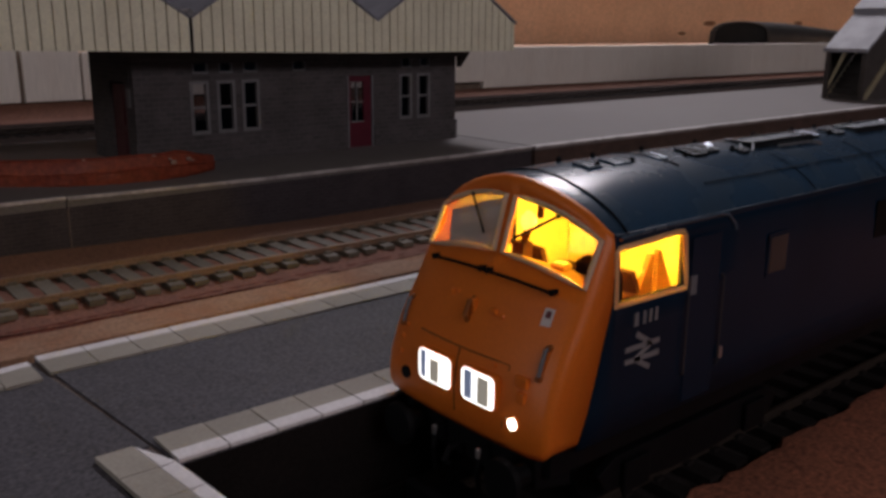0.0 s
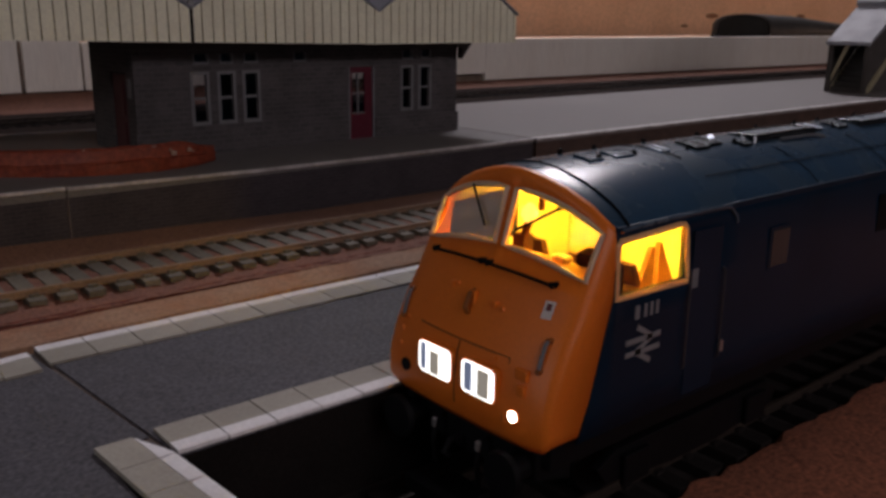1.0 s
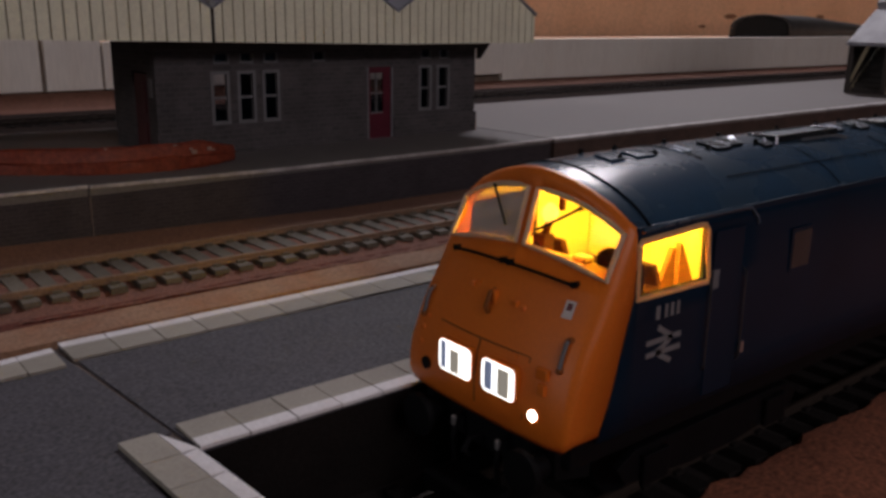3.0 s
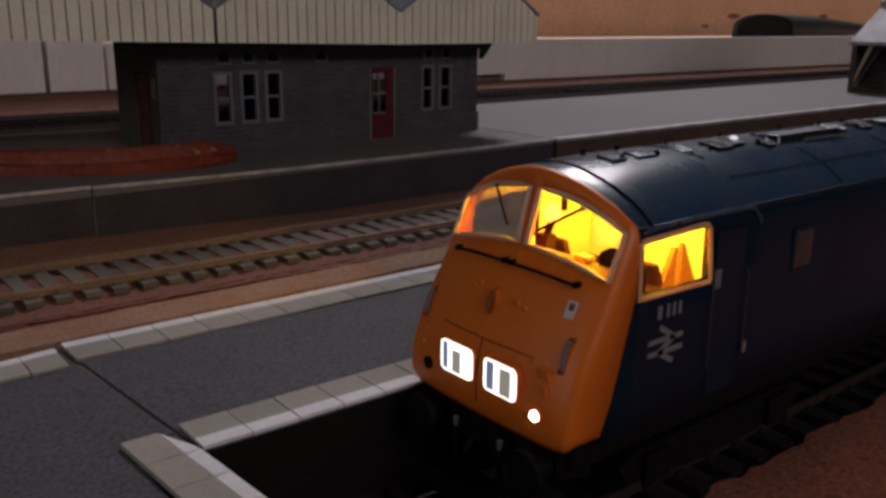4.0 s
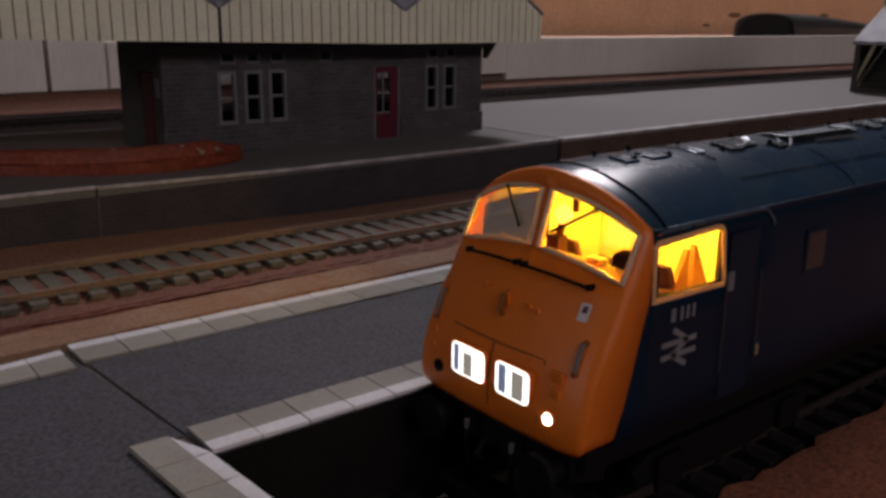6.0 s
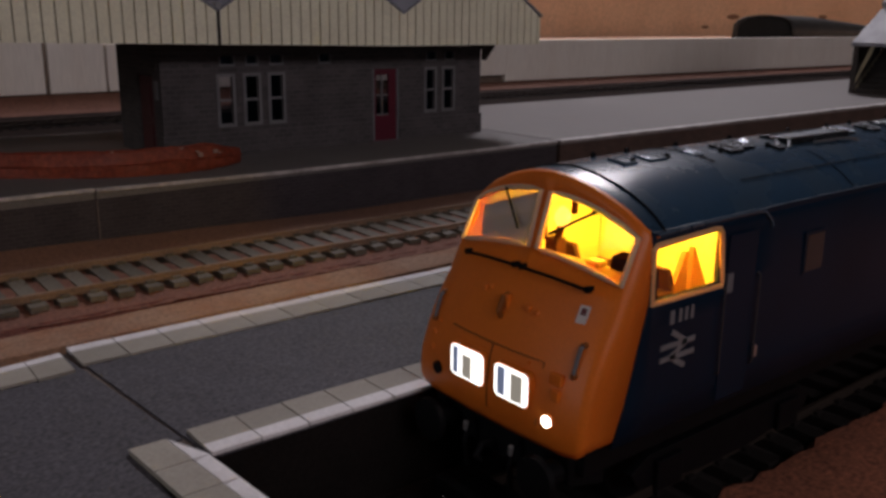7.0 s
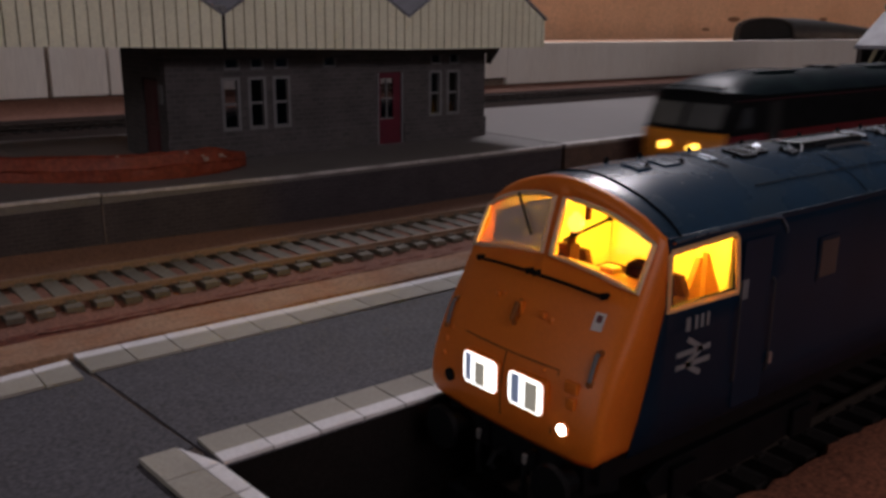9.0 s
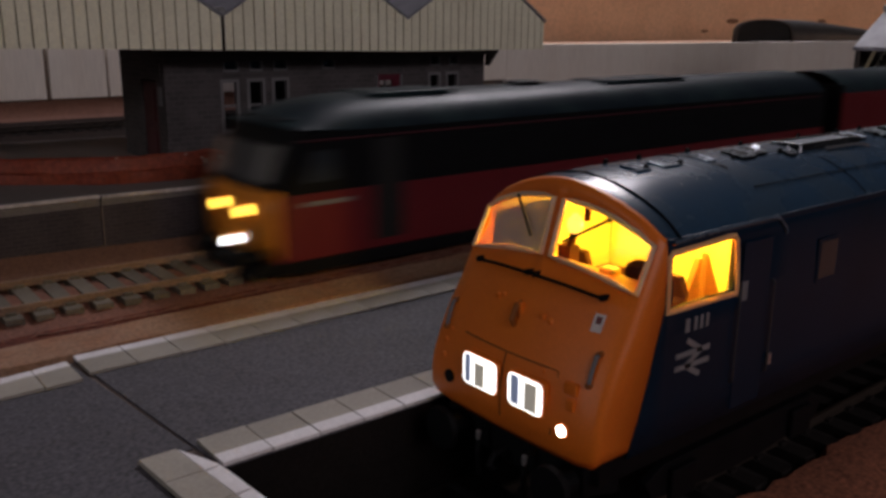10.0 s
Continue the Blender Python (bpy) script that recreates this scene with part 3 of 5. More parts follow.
# ---- station building ----
def station_building():
    b = thing("station_building", "low grey stone station building with maroon doors", "building", (115, 165, 15.5), place=FAR)
    x0, x1, y0, y1, z0, z1 = 53.0, 176.5, 148.0, 183.0, 15.5, 49.5
    wins = [(70.6, 75.8), (79.4, 84.6), (87.9, 93.1), (150.2, 155.0), (158.4, 163.5)]
    tops = [(71.6, 76.3), (80.2, 84.4), (88.4, 93.0), (106.2, 110.6), (150.8, 155.2), (159.4, 163.6)]
    door = (127.2, 138.2, 15.5, 40.6)
    holes = [(a, c, 25.1, 40.2) for a, c in wins] + [(a, c, 43.3, 46.0) for a, c in tops] + [door]

    def wall(holes, u0, u1, make):
        us = sorted({u0, u1, *[h[0] for h in holes], *[h[1] for h in holes]})
        zs = sorted({z0, z1, *[h[2] for h in holes], *[h[3] for h in holes]})
        s = Shape()
        for a, c in zip(us, us[1:]):
            run = None
            for lo, hi in zip(zs, zs[1:]):
                if any(h[0] <= a and c <= h[1] and h[2] <= lo and hi <= h[3] for h in holes):
                    run = None
                    continue
                s.box(*make(a, c), lo, hi)
        return s
    part("wall", wall(holes, x0, x1, lambda a, c: (a, c, y0, y0 + 2)), M_STONEWALL, b, "grey stone-printed card")
    part("wall", Shape().box(x0, x1, y1 - 2, y1, z0, z0 + 9.6).box(x0, x1, y1 - 2, y1, 40.2, z1).box(x0, 68, y1 - 2, y1, 25.1, 40.2).box(96, 145, y1 - 2, y1, 25.1, 40.2).box(166, x1, y1 - 2, y1, 25.1, 40.2), M_STONEWALL, b)
    part("wall", wall([(154.3, 166.5, 15.5, 40.6)], y0 + 2, y1 - 2, lambda a, c: (x0, x0 + 2, a, c)), M_STONEWALL, b)
    part("wall", Shape().box(x1 - 2, x1, y0 + 2, y1 - 2, z0, z1), M_STONEWALL, b)
    part("plinth", Shape().box(x0 - 0.6, 127.0, y0 - 0.7, y0 - 0.05, z0, 23.0).box(138.4, x1 + 0.5, y0 - 0.7, y0 - 0.05, z0, 23.0), M_STONEWALL, b, "stone plinth course", bevel=0.2)
    part("eave_board", Shape().prism([(x0 - 4, 49.6), (x1 + 5, 49.6), (x1 + 5, 47.9), (x1 + 0.6, 42.6), (x1 + 0.3, 42.6), (x1 + 0.3, 46.5), (x0, 47.9), (x0 - 4, 47.9)], y0 - 2.5, y0 - 0.2), M_BRIDGEDARK, b, "dark boarded eaves with a bracket")
    for a, c in wins:
        w = part("window", Shape().box(a + 0.4, c - 0.4, y0 + 1.0, y0 + 1.15, 25.6, 39.8), M_DARKGLASS, b, "sash window with dark panes")
        part("window_frame", Shape().box(a - 0.5, a + 0.45, y0 - 0.25, y0 + 1.3, 24.6, 40.7).box(c - 0.45, c + 0.5, y0 - 0.25, y0 + 1.3, 24.6, 40.7).box(a + 0.5, c - 0.5, y0 - 0.25, y0 + 1.3, 39.8, 40.7)
             .box(a + 0.5, c - 0.5, y0 - 0.25, y0 + 1.3, 24.6, 25.6).box(a + 0.5, c - 0.5, y0 + 0.3, y0 + 1.3, 32.3, 33.0), M_FRAME, w, "grey-white glazing bars")
    for a, c in tops:
        w = part("window", Shape().box(a + 0.3, c - 0.3, y0 + 1.0, y0 + 1.15, 43.5, 45.8), M_DARKGLASS, b, "small top light")
        part("window_frame", Shape().box(a - 0.2, c + 0.2, y0 - 0.1, y0 + 1.2, 42.9, 43.5).box(a - 0.2, a + 0.3, y0 - 0.1, y0 + 1.2, 43.55, 45.9).box(c - 0.3, c + 0.2, y0 - 0.1, y0 + 1.2, 43.55, 45.9), M_FRAMEDARK, w)
    d = part("door", Shape().box(127.9, 137.5, y0 + 0.5, y0 + 1.4, 15.7, 24.6).box(127.9, 129.0, y0 + 0.5, y0 + 1.4, 24.6, 40.0).box(134.4, 137.5, y0 + 0.5, y0 + 1.4, 24.6, 40.0).box(129.0, 134.4, y0 + 0.5, y0 + 1.4, 38.6, 40.0).box(127.9, 137.5, y0 + 0.5, y0 + 1.4, 40.0, 40.58), M_REDDOOR, b, "maroon half-glazed door")
    part("pane", Shape().box(129.0, 134.4, y0 + 0.9, y0 + 1.05, 24.6, 38.6), M_DARKGLASS, d)
    part("glazing_bar", Shape().box(129.0, 134.4, y0 + 0.6, y0 + 1.3, 24.5, 25.1).box(131.4, 131.9, y0 + 0.6, y0 + 1.3, 25.2, 38.5).box(129.0, 134.4, y0 + 0.6, y0 + 1.3, 31.4, 31.9), M_FRAME, d)
    part("door_frame", Shape().box(127.3, 127.9, y0 - 0.2, y0 + 1.5, 15.6, 40.5).box(137.5, 138.1, y0 - 0.2, y0 + 1.5, 15.6, 40.5), M_FRAMEDARK, d)
    part("threshold", Shape().box(127.0, 138.2, y0 - 1.2, y0 + 0.4, 15.52, 16.0), M_FRAME, b, "pale worn step")
    e = part("door", Shape().box(x0 + 0.5, x0 + 1.4, 155.0, 166.0, 15.7, 40.0), M_DULLRED, b, "dark maroon end door")
    part("door_panel", Shape().box(x0 + 0.1, x0 + 0.5, 157.0, 164.0, 18.0, 26.0).box(x0 + 0.1, x0 + 0.5, 157.0, 164.0, 28.0, 38.0), M_DULLRED, e, bevel=0.2)
    part("notice", Shape().box(x0 - 0.25, x0 - 0.02, 150.4, 153.2, 33.5, 39.0), M_FRAMEDARK, b, "small pale notice")
    part("notice", Shape().box(x0 - 0.25, x0 - 0.02, 150.4, 153.2, 41.5, 45.5), M_STONEWALL, b)
    part("floor", Shape().box(x0 + 2, x1 - 2, y0 + 2, y1 - 2, z0 + 0.05, z0 + 0.4), M_CUT, b)
    part("flat_roof", Shape().box(x0 + 0.3, x1 - 0.3, y0 + 0.3, y1 - 0.3, z1, z1 + 0.8), M_CUT, b)


station_building()


def canopy():
    """Ridge-and-furrow platform canopy with a boarded valance."""
    c = thing("platform_canopy", "cream boarded valance canopy with grey ridged roof", "canopy", (66, 165, 48.5), place=FAR)
    yv, pitch, v0 = 136.4, 65.4, 66.2
    end = 195.3

    def ztop(x):
        if x > 163.9:
            return 79.0 - (x - 163.9) * 0.66
        d = abs((x - v0 + pitch / 2) % pitch - pitch / 2)
        return 58.8 + d * 0.62

    bottom = lambda x: 50.9 - 0.0175 * min(x, 130) if x < 130 else 48.6
    x, w, n = -61.6, 3.36, 0
    rng = random.Random(5)
    while x < end - 0.5:
        a, b2 = x + 0.22, min(x + w - 0.22, end)
        y = yv + rng.uniform(-0.08, 0.08)
        zs = [(a, bottom(a)), (b2, bottom(b2)), (b2, ztop(b2)), (a, ztop(a))]
        part("board", Shape().prism(zs, y - 0.5, y + 0.5), M_CREAM, c)
        x += w
    back = Shape()
    xs = [-61.6 + i * 1.5 for i in range(171)] + [end]
    for a, b2 in zip(xs, xs[1:]):
        back.prism([(a, bottom(a) + 0.3), (b2, bottom(b2) + 0.3), (b2, ztop(b2) - 0.2), (a, ztop(a) - 0.2)], yv + 0.55, yv + 1.4)
    part("backing", back, M_GROOVE, c, "dark grooves between the boards")
    part("seam", Shape().box(65.9, 66.7, yv - 0.75, yv - 0.1, 49.6, 59.9), M_CUT, c, "black joint between two canopy sections")
    for k in range(-2, 3):
        v = v0 + k * pitch
        for side in (1, -1):
            a, b2 = v, v + side * pitch / 2
            if max(a, b2) > end + 1:
                continue
            za, zb = ztop(v), ztop(v) + pitch / 2 * 0.62
            part("roof_sheet", Shape().prism([(a, za + 0.1), (b2, zb + 0.1), (b2, zb + 0.9), (a, za + 0.9)], yv - 1.0, 245), M_ROOF, c, "grey roof sheet")
    part("roof_sheet", Shape().prism([(163.9, 79.2), (end + 0.6, ztop(end) + 0.1), (end + 0.6, ztop(end) + 0.9), (163.9, 80.0)], yv - 1.0, 245), M_ROOF, c)
    part("gutter", Shape().rod((v0, yv - 1.2, 60.6), (v0, 244, 60.6), 1.0), M_METAL, c)
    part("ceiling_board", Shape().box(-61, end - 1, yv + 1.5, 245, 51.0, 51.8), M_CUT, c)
    part("end_board", Shape().box(end - 0.9, end, yv + 1.5, 245, 48.6, 58.0), M_CREAM, c)


canopy()


def curved_wall():
    """A low curved piece of red clay lying on the platform."""
    s = Shape()
    pts = [(-22, 172), (-6, 153), (5, 142.7), (16.7, 134.6), (27.6, 129), (37.6, 126.6), (48.5, 126.2), (57.6, 128.4), (64.6, 131.8), (69.1, 135)]
    rng = random.Random(3)
    rows = []
    fine = []
    pts = [(x, y - 2.6) for x, y in pts]
    for (a, b), (c, d) in zip(pts, pts[1:]):
        for k in range(4):
            fine.append((a + (c - a) * k / 4, b + (d - b) * k / 4))
    fine.append(pts[-1])
    for i, (x, y) in enumerate(fine):
        p, q = fine[max(i - 1, 0)], fine[min(i + 1, len(fine) - 1)]
        t = Vector((q[0] - p[0], q[1] - p[1])).normalized()
        nx, ny = t.y, -t.x
        j = lambda: rng.uniform(-0.2, 0.2)
        prof = [(0, 15.55), (0.6, 16.6), (0.4, 18.8), (0.75, 19.4), (0.3, 20.0), (0.2, 22.4), (-0.6, 23.0), (-2.2, 22.8), (-2.6, 15.55)]
        low = 1 - 0.45 * min(max((x - 56) / 14, 0), 1)
        rows.append([(x + nx * o + j(), y + ny * o + j(), 16.2 + (z - 15.55) * low + (j() if z > 15.6 else 0)) for o, z in prof])
    w = thing("curved_wall", "chipped brick-red curved clay wall lying on the platform", "wall", (30, 132, 16.2), place=FAR)
    part("body", s.grid(rows), M_CLAY, w, smooth=True)
    for x, y, z in ((47.5, 125.4, 22.6), (52, 125.6, 21.4), (53, 125.7, 20.6), (58.4, 127.9, 20.8), (60, 128.8, 20.0), (64, 132, 19.4), (23, 131.6, 19.2), (12, 138.6, 19.6), (30, 128.2, 22.8)):
        r = rng.uniform(0.4, 0.8)
        z += 0.6
        y -= 2.6
        part("chip", Shape().box(x - r, x + r, y - 0.25, y + 0.4, z - r * rng.uniform(0.3, 1.3), z + r * 0.5), M_CHIP, w, bevel=0.15)


curved_wall()


# ---- the blue diesel locomotive ----
LY, LZ = -18.6, -13.6  # its centre line and rail level
HALF = 17.2


def smooth_steps(z, table):
    for (a, va), (b, vb) in zip(table, table[1:]):
        if z <= b:
            k = max(0.0, (z - a) / (b - a))
            return va + (vb - va) * k
    return table[-1][1]


def nose_x(z):
    return smooth_steps(z, [(1, 34.4), (3, 33.5), (7.5, 33.2), (12, 33.8), (16, 35.1), (21, 37.5), (24.4, 39.1), (26.6, 41.3), (30, 42.4), (34.1, 43.6), (38.0, 44.4)])


def edge_x(z):
    """Where the yellow of the front meets the blue of the sides."""
    return smooth_steps(z, [(3, 39.8), (9, 42.3), (17, 44.3), (22, 45.75), (29, 46.1), (38, 46.8)])


def face_x(u, z):
    """A face bowed in plan, with round corners that run back into the sides; beyond u = 1 it follows the side to the edge of the paint."""
    a, span = abs(u), edge_x(z) - nose_x(z)
    if a > 1.0005:
        return edge_x(z)
    bow = min(smooth_steps(z, [(3, 0.35), (8, 0.6), (13, 1.2), (20, 1.9), (38, 1.7)]), 0.6 * span)
    deep = min(smooth_steps(z, [(3, 0.9), (8, 1.2), (13, 2.0), (24, 3.0), (31, 1.8), (38, 0.8)]), 0.92 * (span - bow))
    if a <= 0.84:
        return nose_x(z) + bow * (a / 0.84) ** 2
    k = min((a - 0.84) / 0.16, 1.0)
    return nose_x(z) + bow + 0.15 * k + deep * (1 - math.sqrt(max(0.0, 1 - k * k)))


def roof_z(u):
    return 37.35 - 5.3 * abs(u) ** 1.8 - 1.1 * abs(u) ** 9


def round_rect(a0, a1, b0, b1, r):
    """The outline of a rectangle with round corners."""
    mids = ((a1 - r, b1 - r, 0), (a0 + r, b1 - r, 90), (a0 + r, b0 + r, 180), (a1 - r, b0 + r, 270))
    return [(a + r * math.cos(radians(w + k)), b + r * math.sin(radians(w + k))) for a, b, w in mids for k in (0, 30, 60, 90)]


def side_y(z):
    """Half width: the sides lean in a little towards the roof."""
    return HALF if z < 20 else HALF - 0.5 * ((z - 20) / 11) ** 2


def warship():
    loco = thing("diesel_locomotive", "dark blue model diesel with an orange-yellow nose and lit cab", "locomotive", (170, LY, LZ))
    rng = random.Random(1)
    # nose
    cols = [-1.001, -1, -0.998, -0.99, -0.98, -0.965, -0.95, -0.93, -0.78, -0.58, -0.44, -0.3, -0.17, -0.055, 0.055, 0.17, 0.3, 0.44, 0.58, 0.78, 0.93, 0.95, 0.965, 0.98, 0.99, 0.998, 1, 1.001]
    sill = lambda u: 26.6 - 2.3 * u * u
    head = lambda u: 34.4 - 4.6 * abs(u) ** 2.4
    rows = []
    for k in (0, 0.06, 0.15, 0.25, 0.35, 0.44, 0.53, 0.62, 0.71, 0.8, 0.9, 1):
        row = []
        for u in cols:
            low = 2.3 - 0.5 * (1 - abs(u) ** 3) + 1.5 * max(0.0, (abs(u) - 0.86) / 0.14) ** 2
            z = low + (sill(u) - low) * k
            row.append((face_x(u, z) - (0.0 if k else -0.5), LY + u * side_y(z), z))
        rows.append(row)
    for k in (1,):
        rows.append([(face_x(u, head(u)), LY + u * side_y(head(u)), head(u)) for u in cols])
    rim = lambda u: face_x(u, head(u)) + 1.2 if abs(u) <= 1 else edge_x(30.5) + 0.6
    rows.append([(face_x(u, head(u)) + 0.25, LY + u * side_y(31), roof_z(u) - 1.0) for u in cols])
    rows.append([(face_x(u, head(u)) + 0.6, LY + u * side_y(31), roof_z(u) - 0.45) for u in cols])
    rows.append([(rim(u), LY + u * side_y(31), roof_z(u) - 0.12) for u in cols])
    skip = {(11, c) for c in range(7, 13)} | {(11, c) for c in range(14, 20)}
    nose = part("nose", Shape().grid(rows, skip), M_ORANGE, loco, "golden yellow rounded cab front", smooth=True)
    sol = nose.modifiers.new("thickness", "SOLIDIFY")
    sol.thickness, sol.offset = 0.8 * MM, -1
    # windscreens
    for a, b in ((7, 13), (14, 20)):
        us = cols[a:b + 1]
        w = part("windscreen", Shape().grid([[(face_x(u, z(u)) + 0.35, LY + u * side_y(28), z(u)) for u in us] for z in (sill, lambda u: (sill(u) + head(u)) / 2, head)]), M_GLASS if a == 7 else M_HAZEGLASS, loco, "clear curved windscreen" if a == 7 else "curved windscreen with painted reflection haze", smooth=True)
        w.visible_shadow = False
        ring = [(face_x(u, sill(u)) - 0.1, LY + u * side_y(28), sill(u)) for u in us] + [(face_x(u, head(u)) - 0.1, LY + u * side_y(28), head(u)) for u in reversed(us)]
        part("seal", Shape().path(ring + ring[:1], 0.42, 6), M_SEAL, w, "window rubber tinted by the cab glow", smooth=True)
    for u0, z0, u1, z1 in ((0.47, 33.4, 0.2, 28.6), (-0.52, 32.8, -0.16, 29.0)):
        part("wiper", Shape().rod((face_x(u0, z0) - 0.5, LY + u0 * HALF, z0), (face_x(u1, z1) - 0.5, LY + u1 * HALF, z1), 0.22, 5).rod((face_x(u0, z0) - 0.5, LY + u0 * HALF, z0), (face_x(u0, z0) + 0.6, LY + u0 * HALF, z0 + 0.2), 0.35, 6), M_BLACK, loco)
    # body sides with the cab window openings
    zs = [2.9, 8, 13, 18, 22.2, 29.5, 30.9]
    for d in (-1, 1):
        xs = lambda z: [edge_x(z), 46.5, 61.0, 75, 150, 304]
        g = [[(x, LY + d * side_y(z), z) for x in xs(z)] for z in zs]
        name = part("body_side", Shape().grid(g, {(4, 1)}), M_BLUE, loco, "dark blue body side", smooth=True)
        so = name.modifiers.new("thickness", "SOLIDIFY")
        so.thickness, so.offset = 0.3 * MM, 0
        y = LY + d * (HALF + 0.12)
        ring = [(46.1, 21.8), (61.4, 21.6), (61.5, 22.3), (61.0, 29.2), (60.4, 29.9), (59.6, 30.0), (46.7, 29.5), (46.2, 29.0)]
        ring = [(a, LY + d * (side_y(b) + 0.25), b) for a, b in ring]
        cw = part("cab_window", Shape().grid([[(x, y - 0.3 * d, z) for x in (46.5, 61.0)] for z in (22.2, 29.5)]), M_GLASS, loco, "clear cab side window")
        cw.visible_shadow = False
        part("frame", Shape().path(ring + ring[:1], 0.42, 6), M_PEACH, cw, "window surround tinted by the cab glow", smooth=True)
        part("rain_strip", Shape().path([(47.0, LY + d * 16.95, 30.8), (54.0, LY + d * 17.0, 31.1), (69.5, LY + d * 17.05, 31.2), (71.5, LY + d * 17.1, 30.9), (73.2, LY + d * 17.15, 29.4), (73.6, LY + d * 17.2, 28.4)], 0.32, 6), M_STRIP, loco)
        # cab door, handrails and body window
        ys = LY + d * (HALF + 0.16)
        part("cab_door", Shape().box(62.6, 69.8, min(ys, ys + 0.12 * d), max(ys, ys + 0.12 * d), 3.6, 28.6), M_BLUE, loco, "flush blue cab door", bevel=0.05)
        for x, z0, z1 in ((61.9, 8.0, 21.2), (70.6, 7.6, 22.0)):
            yr = LY + d * (HALF + 0.7)
            part("handrail", Shape().path([(x, ys, z0), (x, yr, z0 + 0.4), (x, yr, z1 - 0.4), (x, ys, z1)], 0.16, 6), M_METALDARK, loco)
        part("door_handle", Shape().box(71.0, 71.8, min(ys, ys + 0.6 * d), max(ys, ys + 0.6 * d), 8.6, 10.4), M_METAL, loco, bevel=0.1)
        part("step_plate", Shape().box(62.6, 64.0, min(ys, ys + 0.3 * d), max(ys, ys + 0.3 * d), 20.2, 23.0), M_FRAMEDARK, loco)
        bw = part("body_window", Shape().box(83.6, 88.8, min(ys, ys + 0.2 * d), max(ys, ys + 0.2 * d), 19.6, 25.6), M_BODYPANE, loco, "small grey body window", bevel=0.1)
        part("frame", Shape().box(83.1, 89.3, min(ys, ys + 0.12 * d), max(ys, ys + 0.12 * d), 19.1, 26.1), M_BLUE, bw)
        for x in (120, 150, 180, 210, 240):
            gr = part("grille", Shape().box(x, x + 14, min(ys, ys + 0.1 * d), max(ys, ys + 0.1 * d), 20, 27), M_BLACK, loco)
        # arrow emblem and number bars
        if d < 0:
            yy = (LY - HALF - 0.3, LY - HALF - 0.17)
            emb = Shape()
            for (xa, za), (xb, zb), w in (((48.7, 15.0), (56.2, 15.0), 0.75), ((48.7, 13.2), (56.2, 13.2), 0.75), ((51.0, 16.9), (54.2, 15.0), 0.8), ((54.4, 15.0), (50.8, 13.2), 0.8), ((51.0, 13.2), (54.2, 11.4), 0.8)):
                ln = math.hypot(xb - xa, zb - za)
                ox, oz = -(zb - za) / ln * w / 2, (xb - xa) / ln * w / 2
                emb.prism([(xa - ox, za - oz), (xb - ox, zb - oz), (xb + ox, zb + oz), (xa + ox, za + oz)], *yy)
            part("emblem", emb, M_LETTER, loco, "pale double arrow emblem")
            bars = Shape()
            for i, x in enumerate((50.3, 52.2, 53.5, 54.8)):
                bars.box(x, x + (0.9 if i == 0 else 0.62), *yy, 18.1, 20.0)
            part("number_bars", bars, M_LETTER, loco, "white running number bars")
    # roof
    ucol = [-1, -0.97, -0.9, -0.8, -0.65, -0.5, -0.35, -0.2, 0, 0.2, 0.35, 0.5, 0.65, 0.8, 0.9, 0.97, 1]
    xs = [44.0, 46.6, 48.2, 48.5, 48.9, 53.0, 58.0, 67.4, 67.8, 110, 160, 220, 300, 303, 304]
    lift = {46.6: -0.02, 48.2: 0.0, 48.5: 0.12, 48.9: 0.15, 53.0: 0.35, 58.0: 0.5}
    rows = [[(rim(u) - 0.5 if x == 44.0 else max(x, rim(u) + 0.3), LY + u * side_y(31), roof_z(u) - 0.5 if x == 44.0 else roof_z(u) + lift.get(x, 0.55) * (1 - 0.8 * u * u)) for u in ucol] for x in xs]
    rows[-1] = [(x, y, 30.9) for x, y, z in rows[-1]]
    part("roof", Shape().grid(rows), M_ROOFBLUE, loco, "dusty blue curved roof with sky sheen in its colour", smooth=True)
    part("tail", Shape().prism([(LY - HALF, 2.9), (LY + HALF, 2.9)] + [(LY + u * side_y(31), roof_z(u)) for u in reversed(ucol)], 304.2, 306, "x"), M_ORANGE, loco)
    for d in (-1, 1):
        part("cantrail", Shape().box(46.2, 304, LY + d * 16.6 - 0.3, LY + d * 16.6 + 0.22, 30.4, 31.3), M_BLUE, loco, bevel=0.1)
    for x, y in ((57.0, 3.7), (57.4, -3.6), (64.4, 3.4), (65.4, -3.6), (76.5, 3.2), (78.2, -4.2), (91, 2.8), (91, -4.6), (111, 3.6), (124, 3.0), (126, -3.7), (133, 3), (141, -4), (150, 3.6), (150, -4)):
        z = roof_z(y / HALF) + 0.5
        part("lifting_eye", Shape().rod((x, LY + y, z - 0.3), (x, LY + y, z + 0.45), 0.46, 8, 0.42).rod((x, LY + y, z + 0.45), (x, LY + y, z + 0.75), 0.42, 8, 0.2), M_BLACK, loco)
    deck = lambda y: roof_z(y / HALF) + 0.5
    for x0, x1, y0, y1, rise in [(a - 0.6, b - 0.6, c - 1.6, e - 1.6, h) for a, b, c, e, h in ((55.6, 58.6, -2.6, 0.9, 0.25), (61.2, 65.2, -2.7, 0.6, 0.3), (71.6, 74.0, -2.9, 0.6, 0.2), (79.6, 83.4, -3.9, 0.4, 0.5), (84.0, 87.6, -3.2, 0.9, 0.5), (91.6, 94.0, -5.0, -3.4, 0.45), (118.6, 121.4, -3.0, 1.0, 0.4), (127.2, 130.6, -3.4, 0.6, 0.5), (160.5, 166, -3, 2, 0.5), (177, 183, -2, 3, 0.5))]:
